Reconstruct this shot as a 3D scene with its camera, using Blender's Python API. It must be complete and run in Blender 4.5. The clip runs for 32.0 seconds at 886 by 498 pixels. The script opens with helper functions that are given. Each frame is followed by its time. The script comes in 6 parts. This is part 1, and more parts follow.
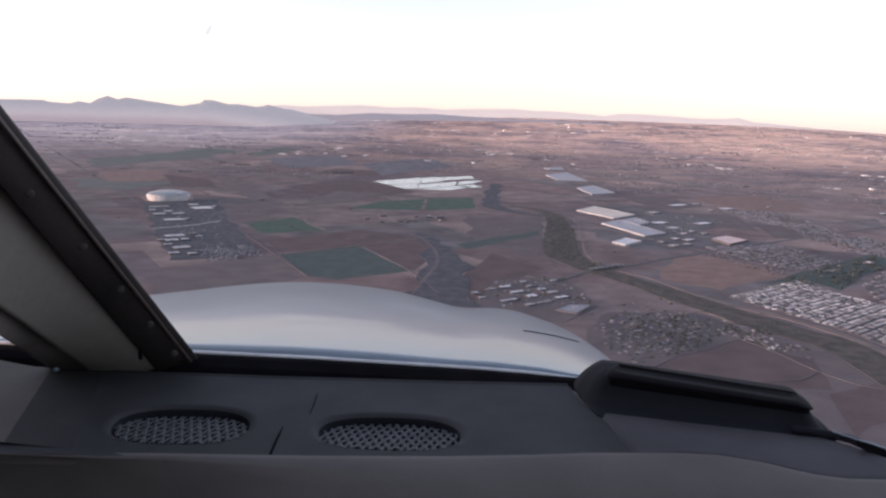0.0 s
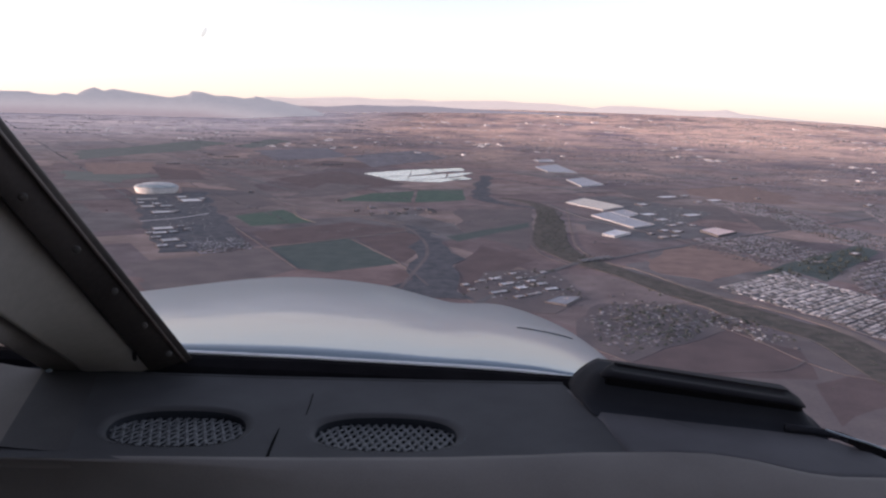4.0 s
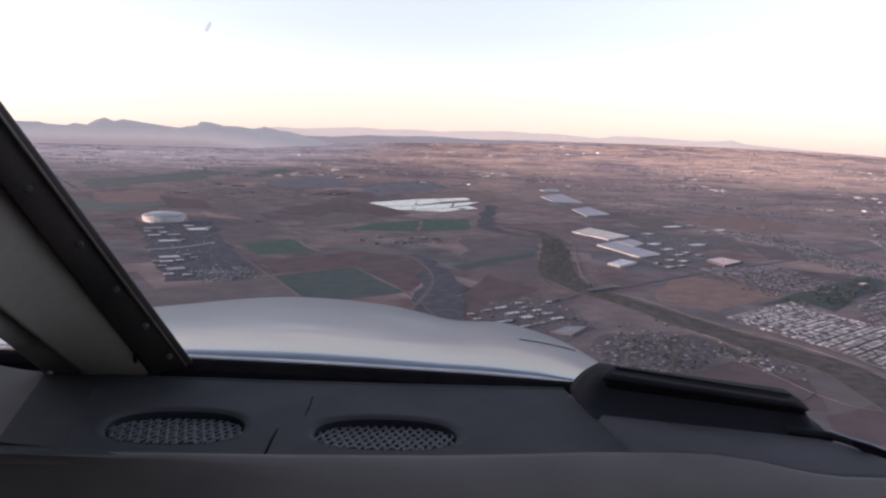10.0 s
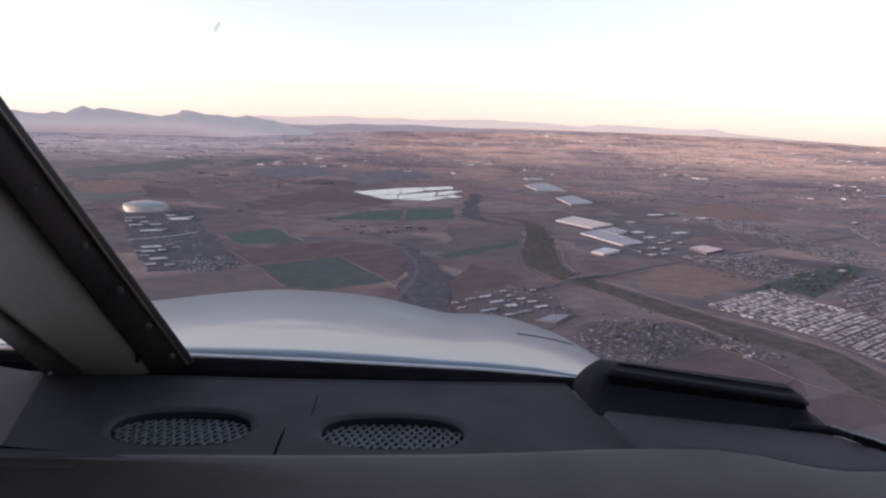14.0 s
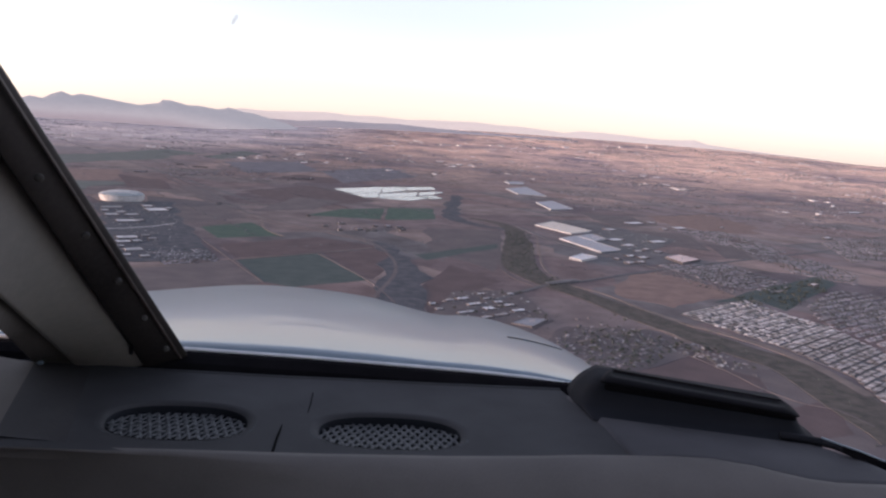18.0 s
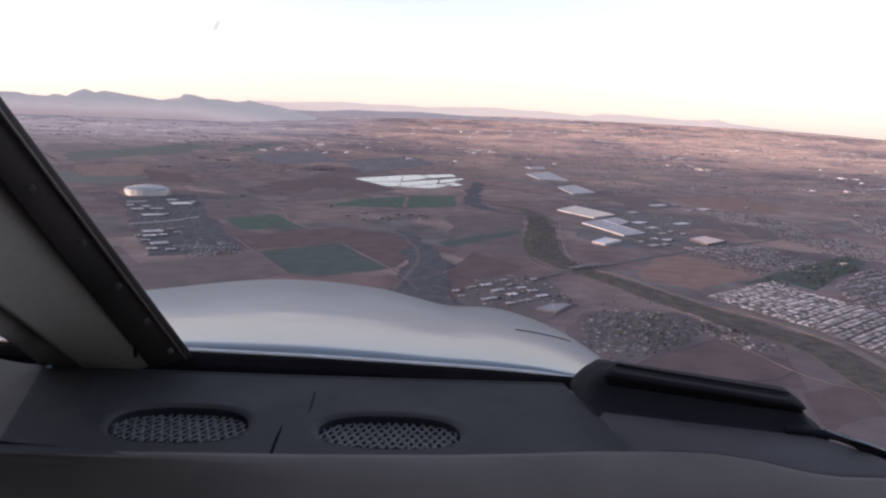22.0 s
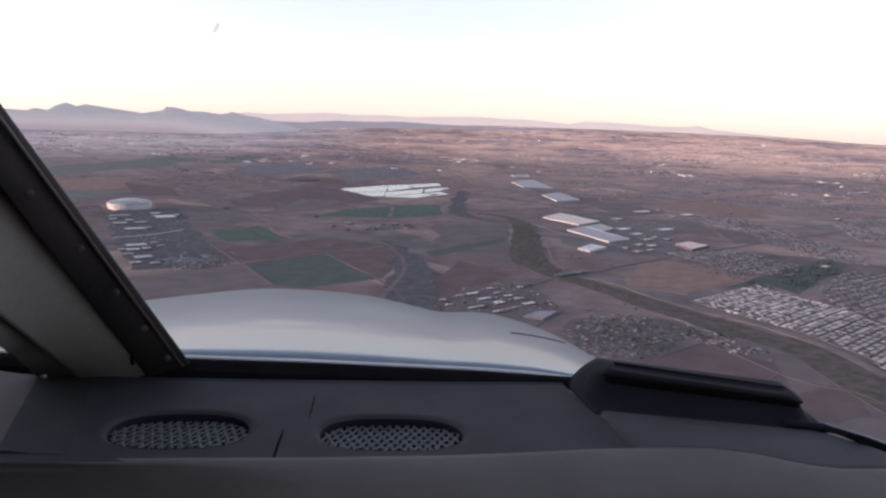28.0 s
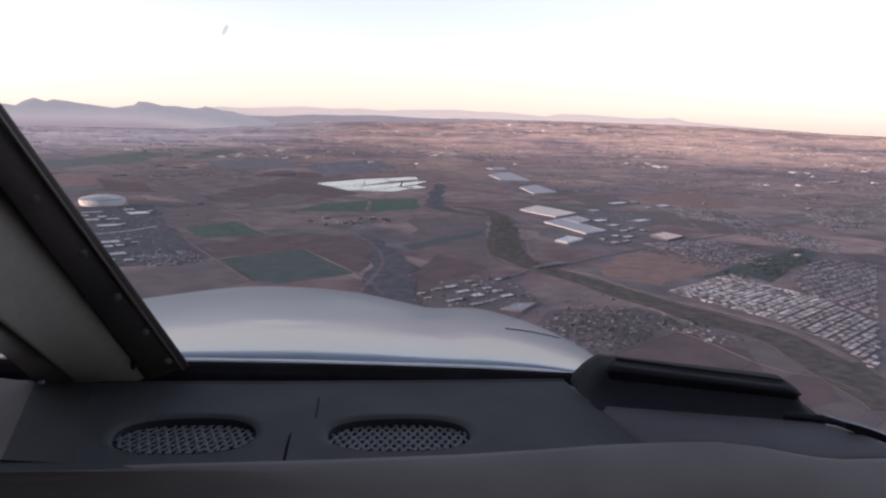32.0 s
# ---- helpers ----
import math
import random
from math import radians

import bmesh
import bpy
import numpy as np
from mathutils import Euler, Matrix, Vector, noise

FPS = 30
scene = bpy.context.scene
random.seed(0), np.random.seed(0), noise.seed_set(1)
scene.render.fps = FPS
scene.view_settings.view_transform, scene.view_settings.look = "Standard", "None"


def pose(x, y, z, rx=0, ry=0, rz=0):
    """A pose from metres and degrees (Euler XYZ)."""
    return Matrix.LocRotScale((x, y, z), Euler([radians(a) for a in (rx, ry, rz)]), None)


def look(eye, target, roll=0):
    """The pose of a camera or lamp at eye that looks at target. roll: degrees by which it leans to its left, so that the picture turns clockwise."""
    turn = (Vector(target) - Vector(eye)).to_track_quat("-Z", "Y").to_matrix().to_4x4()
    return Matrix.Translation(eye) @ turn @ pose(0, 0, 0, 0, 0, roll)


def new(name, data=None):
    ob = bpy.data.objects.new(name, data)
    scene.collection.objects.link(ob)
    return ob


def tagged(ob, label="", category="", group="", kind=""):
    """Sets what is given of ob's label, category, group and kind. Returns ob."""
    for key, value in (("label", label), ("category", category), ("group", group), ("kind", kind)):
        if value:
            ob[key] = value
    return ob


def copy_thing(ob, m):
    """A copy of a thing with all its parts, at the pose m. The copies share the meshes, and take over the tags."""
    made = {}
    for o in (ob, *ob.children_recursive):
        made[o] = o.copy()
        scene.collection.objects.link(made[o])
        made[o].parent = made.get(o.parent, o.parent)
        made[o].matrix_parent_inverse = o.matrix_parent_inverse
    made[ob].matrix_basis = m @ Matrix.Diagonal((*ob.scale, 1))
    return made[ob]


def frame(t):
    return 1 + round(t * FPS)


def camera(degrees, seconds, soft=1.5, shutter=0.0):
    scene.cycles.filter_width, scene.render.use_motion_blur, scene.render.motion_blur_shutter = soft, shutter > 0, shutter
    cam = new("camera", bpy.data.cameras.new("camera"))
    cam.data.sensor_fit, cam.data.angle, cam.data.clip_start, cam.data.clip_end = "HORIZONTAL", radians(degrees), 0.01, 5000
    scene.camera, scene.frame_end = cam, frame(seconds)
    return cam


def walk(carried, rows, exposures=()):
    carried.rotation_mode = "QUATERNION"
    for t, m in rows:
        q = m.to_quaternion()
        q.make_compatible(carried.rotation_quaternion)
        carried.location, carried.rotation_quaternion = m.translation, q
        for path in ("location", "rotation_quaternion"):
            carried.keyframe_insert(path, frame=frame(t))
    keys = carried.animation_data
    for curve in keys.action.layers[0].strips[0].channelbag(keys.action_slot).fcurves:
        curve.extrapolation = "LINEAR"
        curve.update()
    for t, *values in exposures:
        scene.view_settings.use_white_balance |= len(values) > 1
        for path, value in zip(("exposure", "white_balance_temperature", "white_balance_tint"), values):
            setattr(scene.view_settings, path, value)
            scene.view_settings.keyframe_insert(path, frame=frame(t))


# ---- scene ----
# ---- camera ----
cam = camera(65, 32.0, soft=2.35)
PATH = [
    (0.0, pose(0.0242, 0.0051, 60.0132, 79.662, -1.891, 2.000)),
    (0.5, pose(0.0209, 0.0053, 60.0172, 79.586, -1.745, 1.525)),
    (1.0, pose(0.0218, 0.0057, 60.0184, 79.421, -1.594, 1.324)),
    (1.5, pose(0.0219, 0.0056, 60.0167, 79.397, -1.586, 1.325)),
    (2.0, pose(0.0189, 0.0059, 60.0204, 79.396, -2.163, 1.416)),
    (2.5, pose(0.0166, 0.0066, 60.0225, 79.172, -2.298, 1.377)),
    (3.0, pose(0.0177, 0.0071, 60.0242, 79.046, -2.155, 1.344)),
    (3.5, pose(0.0172, 0.0071, 60.0233, 79.013, -1.871, 1.199)),
    (5.5, pose(0.0243, 0.0055, 60.0174, 79.383, -2.537, 1.439)),
    (6.0, pose(0.0343, 0.0055, 60.0129, 79.601, -2.322, 2.242)),
    (6.5, pose(0.0318, 0.0039, 60.0057, 80.024, -2.248, 2.493)),
    (7.0, pose(0.0220, 0.0029, 60.0061, 80.239, -1.858, 2.015)),
    (7.5, pose(0.0099, 0.0019, 60.0044, 80.284, -1.765, 1.214)),
    (8.0, pose(0.0046, -0.0004, 59.9964, 80.719, -2.534, 0.822)),
    (8.5, pose(0.0054, -0.0021, 59.9910, 81.134, -2.654, 0.562)),
    (9.0, pose(0.0176, -0.0021, 59.9935, 81.382, -2.424, 0.914)),
    (9.5, pose(0.0232, -0.0015, 59.9918, 81.334, -2.191, 1.413)),
    (10.0, pose(0.0245, -0.0016, 59.9910, 81.439, -1.972, 1.638)),
    (10.5, pose(0.0141, -0.0015, 59.9939, 81.360, -2.043, 1.494)),
    (11.0, pose(0.0007, -0.0015, 59.9955, 81.165, -2.058, 0.657)),
    (11.5, pose(-0.0015, -0.0021, 59.9941, 81.228, -2.249, 0.160)),
    (12.0, pose(0.0077, -0.0016, 59.9980, 81.114, -2.256, 0.258)),
    (12.5, pose(0.0092, 0.0001, 60.0036, 80.766, -2.156, 0.552)),
    (13.0, pose(0.0105, 0.0005, 59.9996, 80.518, -1.942, 0.695)),
    (13.5, pose(0.0075, 0.0003, 60.0002, 80.606, -1.827, 0.588)),
    (14.0, pose(0.0002, 0.0002, 60.0008, 80.566, -1.954, 0.332)),
    (14.5, pose(-0.0072, 0.0001, 60.0020, 80.553, -2.051, -0.140)),
    (16.5, pose(-0.0235, 0.0004, 60.0063, 80.260, -2.163, -1.614)),
    (17.0, pose(-0.0211, -0.0007, 59.9999, 80.502, -2.819, -1.306)),
    (17.5, pose(-0.0244, -0.0007, 60.0029, 80.643, -3.661, -1.160)),
    (18.0, pose(-0.0263, -0.0011, 60.0006, 80.706, -4.213, -1.046)),
    (18.5, pose(-0.0199, -0.0016, 59.9999, 80.816, -3.766, -1.034)),
    (19.0, pose(-0.0077, -0.0006, 60.0048, 80.680, -3.649, -0.356)),
    (19.5, pose(0.0036, 0.0015, 60.0103, 80.307, -3.322, 0.534)),
    (20.0, pose(-0.0004, 0.0023, 60.0114, 80.075, -3.505, 0.812)),
    (20.5, pose(-0.0033, 0.0024, 60.0100, 79.995, -3.208, 0.636)),
    (21.0, pose(-0.0024, 0.0027, 60.0107, 79.913, -2.756, 0.406)),
    (21.5, pose(0.0006, 0.0036, 60.0153, 79.743, -2.842, 0.519)),
    (22.0, pose(0.0020, 0.0040, 60.0136, 79.556, -2.648, 0.544)),
    (22.5, pose(0.0050, 0.0030, 60.0099, 79.830, -2.656, 0.673)),
    (23.0, pose(0.0017, 0.0034, 60.0126, 79.777, -2.730, 0.682)),
    (23.5, pose(-0.0074, 0.0019, 60.0055, 80.003, -2.881, 0.292)),
    (24.0, pose(-0.0096, 0.0007, 60.0022, 80.273, -2.289, -0.282)),
    (24.5, pose(-0.0042, -0.0001, 60.0012, 80.488, -2.021, -0.352)),
    (25.0, pose(-0.0164, 0.0010, 60.0083, 80.398, -3.125, -0.376)),
    (25.5, pose(-0.0219, 0.0012, 60.0085, 80.259, -3.368, -0.736)),
    (27.5, pose(-0.0110, -0.0003, 60.0033, 80.497, -2.245, -0.868)),
    (28.0, pose(-0.0117, 0.0004, 60.0046, 80.364, -1.950, -0.744)),
    (28.5, pose(-0.0200, 0.0003, 60.0031, 80.413, -2.251, -0.947)),
    (29.0, pose(-0.0254, 0.0003, 60.0044, 80.369, -2.010, -1.400)),
    (29.5, pose(-0.0220, 0.0001, 60.0041, 80.301, -1.639, -1.564)),
    (30.0, pose(-0.0112, -0.0004, 60.0043, 80.360, -1.396, -1.315)),
    (30.5, pose(-0.0073, 0.0006, 60.0053, 80.205, -1.386, -0.781)),
    (31.0, pose(-0.0221, 0.0012, 60.0064, 80.200, -1.825, -1.026)),
    (31.5, pose(-0.0363, 0.0017, 60.0091, 80.077, -1.852, -1.919)),
    (32.0, pose(-0.0416, 0.0019, 60.0106, 79.874, -1.586, -2.654)),
]
walk(cam, PATH, exposures=[(0.0, 2.41, 6250.0, 27.0), (2.0, 2.40, 6250.0, 27.0), (6.0, 2.34, 6250.0, 27.0), (10.0, 2.27, 6250.0, 27.0), (12.0, 2.25, 6250.0, 27.0), (14.0, 2.30, 6250.0, 27.0), (18.0, 2.36, 6250.0, 27.0), (21.0, 2.35, 6250.0, 27.0), (24.0, 2.40, 6250.0, 27.0), (28.0, 2.34, 6250.0, 27.0), (32.0, 2.30, 6250.0, 27.0)])

# Aircraft near life size, land about 1:8 so that plain and ranges lie within 5 km; both placed to fit the camera's
# view.
# ---- sky and sun ----
SUN_AZ = -97.0   # degrees from the flight line, to its left
SUN_EL = 5.0
world = bpy.data.worlds.new("evening_sky")
scene.world = world
world.use_nodes = True
wn = world.node_tree
bg = wn.nodes["Background"]
sky = wn.nodes.new("ShaderNodeTexSky")
sky.sky_type = "NISHITA"
sky.sun_disc = False
sky.sun_elevation = radians(SUN_EL)
sky.sun_rotation = radians(SUN_AZ)
sky.altitude = 300.0
sky.air_density, sky.dust_density, sky.ozone_density = 1.0, 1.4, 1.5
pale_air = wn.nodes.new("ShaderNodeHueSaturation")   # thin evening haze washes the sky's colour out
pale_air.inputs["Saturation"].default_value = 0.50
pale_air.inputs["Hue"].default_value = 0.494
wn.links.new(sky.outputs[0], pale_air.inputs["Color"])
# milky haze low over the whole horizon
up = wn.nodes.new("ShaderNodeSeparateXYZ")
wn.links.new(wn.nodes.new("ShaderNodeTexCoord").outputs["Generated"], up.inputs[0])
low = wn.nodes.new("ShaderNodeMapRange")
low.interpolation_type = "SMOOTHSTEP"
low.inputs[1].default_value, low.inputs[2].default_value = -0.02, 0.13
low.inputs[3].default_value, low.inputs[4].default_value = 0.55, 0.0
wn.links.new(up.outputs[2], low.inputs[0])
haze = wn.nodes.new("ShaderNodeMix")
haze.data_type = "RGBA"
haze.inputs[7].default_value = (2.36, 2.06, 1.66, 1)
wn.links.new(low.outputs[0], haze.inputs[0])
wn.links.new(pale_air.outputs[0], haze.inputs[6])
wn.links.new(haze.outputs[2], bg.inputs["Color"])
bg.inputs["Strength"].default_value = 0.112

sun = new("sun", bpy.data.lights.new("sun", "SUN"))
sun.data.energy = 0.84
sun.data.angle = radians(0.6)
sun.data.color = (1.0, 0.72, 0.50)
sun_dir = Vector((math.sin(radians(SUN_AZ)) * math.cos(radians(SUN_EL)), math.cos(radians(SUN_AZ)) * math.cos(radians(SUN_EL)), math.sin(radians(SUN_EL))))
sun.matrix_world = look(sun_dir * 300 + Vector((0, 0, 60)), (0, 0, 60))


# ---- materials ----
GAIN = 1.35        # albedo level of the cabin
LAND_GAIN = 1.57   # and of the land


def paint(name, a, b, scale=3.0, rough=0.8, metal=0.0, bump=0.0, fine=0.0, per_object=0.0, per_island=0.0, place="Object", spec=0.5, coat=0.0):
    """Two tones mixed by coarse and fine noise, with bump; per_object and per_island shift the brightness of each piece."""
    g = LAND_GAIN if place == "World" else GAIN
    hue = (0.985, 1.0, 1.06) if place == "World" else (1, 1, 1)   # slight mauve tint on all land colours
    a, b = [min(0.9, v * g * h) for v, h in zip(a, hue)], [min(0.9, v * g * h) for v, h in zip(b, hue)]
    m = bpy.data.materials.new(name)
    m.use_nodes = True
    t = m.node_tree
    n, l = t.nodes, t.links
    p = n["Principled BSDF"]
    if place == "World":
        vec = n.new("ShaderNodeNewGeometry").outputs["Position"]
    else:
        vec = n.new("ShaderNodeTexCoord").outputs["Object"]
    n1 = n.new("ShaderNodeTexNoise")
    n1.inputs["Scale"].default_value = scale
    n1.inputs["Detail"].default_value = 5.0
    l.new(vec, n1.inputs["Vector"])
    n2 = n.new("ShaderNodeTexNoise")
    n2.inputs["Scale"].default_value = scale * (fine or 12.0)
    n2.inputs["Detail"].default_value = 3.0
    l.new(vec, n2.inputs["Vector"])
    add = n.new("ShaderNodeMath")
    add.operation = "MULTIPLY_ADD"
    l.new(n2.outputs[0], add.inputs[0])
    add.inputs[1].default_value = 0.45
    sub = n.new("ShaderNodeMath")
    sub.operation = "SUBTRACT"
    l.new(n1.outputs[0], sub.inputs[0])
    sub.inputs[1].default_value = 0.225
    l.new(sub.outputs[0], add.inputs[2])
    ramp = n.new("ShaderNodeMapRange")
    ramp.inputs[1].default_value, ramp.inputs[2].default_value = 0.3, 0.7
    l.new(add.outputs[0], ramp.inputs[0])
    mix = n.new("ShaderNodeMix")
    mix.data_type = "RGBA"
    mix.inputs[6].default_value, mix.inputs[7].default_value = (*a, 1), (*b, 1)
    l.new(ramp.outputs[0], mix.inputs[0])
    col = mix.outputs[2]
    if per_object or per_island:
        src = n.new("ShaderNodeObjectInfo").outputs["Random"] if per_object else n.new("ShaderNodeNewGeometry").outputs["Random Per Island"]
        k = per_object or per_island
        mr = n.new("ShaderNodeMapRange")
        mr.inputs[3].default_value, mr.inputs[4].default_value = 1 - k, 1 + k
        l.new(src, mr.inputs[0])
        mul = n.new("ShaderNodeVectorMath")
        mul.operation = "SCALE"
        l.new(col, mul.inputs[0])
        l.new(mr.outputs[0], mul.inputs["Scale"])
        col = mul.outputs[0]
    l.new(col, p.inputs["Base Color"])
    p.inputs["Roughness"].default_value = rough
    p.inputs["Metallic"].default_value = metal
    p.inputs["Specular IOR Level"].default_value = spec
    p.inputs["Coat Weight"].default_value = coat
    if bump:
        bn = n.new("ShaderNodeBump")
        bn.inputs["Strength"].default_value = bump
        bn.inputs["Distance"].default_value = 0.3 / (scale * (fine or 12.0))
        l.new(n2.outputs[0], bn.inputs["Height"])
        l.new(bn.outputs[0], p.inputs["Normal"])
    return m


GRID = radians(35.0)   # the street grid's turn

def land_material():
    """Desert plain: a patchwork of plots on the street grid, soil noise, and rose haze painted into the far colour."""
    m = bpy.data.materials.new("desert_plain")
    m.use_nodes = True
    t = m.node_tree
    n, l = t.nodes, t.links
    p = n["Principled BSDF"]
    pos = n.new("ShaderNodeNewGeometry").outputs["Position"]
    turn = n.new("ShaderNodeMapping")
    turn.inputs["Rotation"].default_value = (0, 0, -GRID)
    l.new(pos, turn.inputs["Vector"])
    plots = n.new("ShaderNodeTexVoronoi")
    plots.distance = "CHEBYCHEV"
    plots.inputs["Scale"].default_value = 1 / 70.0
    plots.inputs["Randomness"].default_value = 0.75
    l.new(turn.outputs[0], plots.inputs["Vector"])
    sep = n.new("ShaderNodeSeparateColor")
    l.new(plots.outputs["Color"], sep.inputs[0])
    tone = n.new("ShaderNodeValToRGB")
    el = tone.color_ramp.elements
    el[0].position, el[0].color = 0.0, (0.057, 0.048, 0.054, 1)
    el[1].position, el[1].color = 1.0, (0.130, 0.097, 0.091, 1)
    for at, c in ((0.22, (0.090, 0.066, 0.066)), (0.42, (0.074, 0.062, 0.067)), (0.62, (0.099, 0.078, 0.077)), (0.80, (0.059, 0.058, 0.063))):
        e = el.new(at)
        e.color = (*c, 1)
    l.new(sep.outputs[0], tone.inputs[0])
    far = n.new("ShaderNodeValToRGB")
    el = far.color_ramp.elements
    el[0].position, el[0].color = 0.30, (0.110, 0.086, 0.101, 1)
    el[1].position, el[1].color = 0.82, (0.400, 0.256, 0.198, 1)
    wide = n.new("ShaderNodeTexNoise")
    wide.inputs["Scale"].default_value = 1 / 160.0
    wide.inputs["Detail"].default_value = 8.0
    wide.inputs["Roughness"].default_value = 0.68
    l.new(turn.outputs[0], wide.inputs["Vector"])
    blocks = n.new("ShaderNodeTexVoronoi")   # estates and open sections of the far plain
    blocks.distance = "CHEBYCHEV"
    blocks.inputs["Scale"].default_value = 1 / 75.0
    l.new(turn.outputs[0], blocks.inputs["Vector"])
    pick = n.new("ShaderNodeSeparateColor")
    l.new(blocks.outputs["Color"], pick.inputs[0])
    xyz = n.new("ShaderNodeSeparateXYZ")
    l.new(pos, xyz.inputs[0])
    east = n.new("ShaderNodeMapRange")   # evening sunlight painted in: far land rosier to the east
    east.inputs[1].default_value, east.inputs[2].default_value = -900.0, 1100.0
    east.inputs[3].default_value, east.inputs[4].default_value = -0.05, 0.12
    l.new(xyz.outputs[0], east.inputs[0])
    sway = n.new("ShaderNodeMath")
    sway.operation = "MULTIPLY_ADD"
    l.new(pick.outputs[0], sway.inputs[0])
    sway.inputs[1].default_value = 0.32
    l.new(east.outputs[0], sway.inputs[2])
    bands = n.new("ShaderNodeTexNoise")   # broad belts of estates, groves and open desert
    bands.inputs["Scale"].default_value = 1 / 620.0
    bands.inputs["Detail"].default_value = 5.0
    bands.inputs["Roughness"].default_value = 0.6
    l.new(pos, bands.inputs["Vector"])
    belt = n.new("ShaderNodeMath")
    belt.operation = "MULTIPLY_ADD"
    l.new(bands.outputs[0], belt.inputs[0])
    belt.inputs[1].default_value = 1.5
    belt.inputs[2].default_value = -0.85
    both = n.new("ShaderNodeMath")
    both.operation = "ADD"
    l.new(sway.outputs[0], both.inputs[0])
    l.new(belt.outputs[0], both.inputs[1])
    total = n.new("ShaderNodeMath")
    total.operation = "ADD"
    l.new(wide.outputs[0], total.inputs[0])
    l.new(both.outputs[0], total.inputs[1])
    l.new(total.outputs[0], far.inputs[0])
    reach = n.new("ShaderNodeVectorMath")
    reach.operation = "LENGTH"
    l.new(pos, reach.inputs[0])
    # haze put into the land colour, stronger with distance
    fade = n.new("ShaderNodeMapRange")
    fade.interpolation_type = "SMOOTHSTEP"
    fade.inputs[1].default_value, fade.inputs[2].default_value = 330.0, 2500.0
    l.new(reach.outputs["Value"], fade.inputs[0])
    west = n.new("ShaderNodeMapRange")   # haze painted in: paler, greyer land to the far west
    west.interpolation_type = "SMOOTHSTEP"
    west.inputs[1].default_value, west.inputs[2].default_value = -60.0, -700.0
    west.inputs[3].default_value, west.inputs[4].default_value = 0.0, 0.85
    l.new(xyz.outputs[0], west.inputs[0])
    west_haze = n.new("ShaderNodeValToRGB")
    el = west_haze.color_ramp.elements
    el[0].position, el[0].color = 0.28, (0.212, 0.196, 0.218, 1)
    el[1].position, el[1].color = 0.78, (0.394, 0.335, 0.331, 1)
    l.new(total.outputs[0], west_haze.inputs[0])
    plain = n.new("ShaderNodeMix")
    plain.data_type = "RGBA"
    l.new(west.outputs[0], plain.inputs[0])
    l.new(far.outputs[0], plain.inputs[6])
    l.new(west_haze.outputs[0], plain.inputs[7])
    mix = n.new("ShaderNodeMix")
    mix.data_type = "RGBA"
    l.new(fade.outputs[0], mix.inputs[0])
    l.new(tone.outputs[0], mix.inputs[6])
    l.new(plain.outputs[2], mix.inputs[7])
    soil = n.new("ShaderNodeTexNoise")
    soil.inputs["Scale"].default_value = 1 / 22.0
    soil.inputs["Detail"].default_value = 9.0
    soil.inputs["Roughness"].default_value = 0.65
    l.new(pos, soil.inputs["Vector"])
    mr = n.new("ShaderNodeMapRange")
    mr.inputs[1].default_value, mr.inputs[2].default_value = 0.30, 0.70
    mr.inputs[3].default_value, mr.inputs[4].default_value = 0.62 * LAND_GAIN, 1.38 * LAND_GAIN
    l.new(soil.outputs[0], mr.inputs[0])
    tone_east = n.new("ShaderNodeMapRange")   # land tone runs from darker in the west to lighter in the east
    tone_east.inputs[1].default_value, tone_east.inputs[2].default_value = -250.0, 350.0
    tone_east.inputs[3].default_value, tone_east.inputs[4].default_value = 0.90, 1.24
    l.new(xyz.outputs[0], tone_east.inputs[0])
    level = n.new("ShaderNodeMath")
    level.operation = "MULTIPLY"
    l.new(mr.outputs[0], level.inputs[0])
    l.new(tone_east.outputs[0], level.inputs[1])
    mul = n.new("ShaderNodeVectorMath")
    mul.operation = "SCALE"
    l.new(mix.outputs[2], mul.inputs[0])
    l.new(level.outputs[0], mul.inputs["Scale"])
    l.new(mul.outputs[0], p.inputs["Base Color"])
    p.inputs["Roughness"].default_value = 0.95
    p.inputs["Specular IOR Level"].default_value = 0.1
    return m


M_LAND = land_material()
M_SOIL_TAN = paint("tan_soil", (0.062, 0.053, 0.053), (0.088, 0.073, 0.070), 0.10, 0.95, place="World", spec=0.1)
M_SOIL_RED = paint("red_ploughed_soil", (0.054, 0.041, 0.041), (0.074, 0.055, 0.053), 0.10, 0.95, place="World", spec=0.1)
M_SOIL_DARK = paint("dark_soil", (0.058, 0.050, 0.051), (0.084, 0.070, 0.067), 0.07, 0.95, place="World", spec=0.1)
M_SOIL_ORANGE = paint("orange_soil", (0.094, 0.067, 0.060), (0.142, 0.098, 0.083), 0.14, 0.95, place="World", spec=0.1)
M_CROP = paint("green_crop", (0.032, 0.050, 0.040), (0.046, 0.066, 0.050), 0.16, 0.9, place="World", spec=0.1)
M_CROP_DARK = paint("dark_crop", (0.035, 0.045, 0.042), (0.048, 0.057, 0.052), 0.16, 0.9, place="World", spec=0.1)
M_CROP_FAR = paint("pale_far_crop", (0.058, 0.066, 0.060), (0.082, 0.084, 0.076), 0.05, 0.9, place="World", spec=0.1)
M_WASH = paint("river_wash_scrub", (0.032, 0.035, 0.040), (0.062, 0.060, 0.063), 0.20, 0.95, place="World", spec=0.1)
M_WASH_BROWN = paint("river_wash_brush", (0.034, 0.032, 0.029), (0.070, 0.060, 0.051), 0.25, 0.95, place="World", spec=0.1)
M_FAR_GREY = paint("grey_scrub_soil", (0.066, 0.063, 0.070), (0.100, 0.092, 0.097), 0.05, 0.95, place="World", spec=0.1)
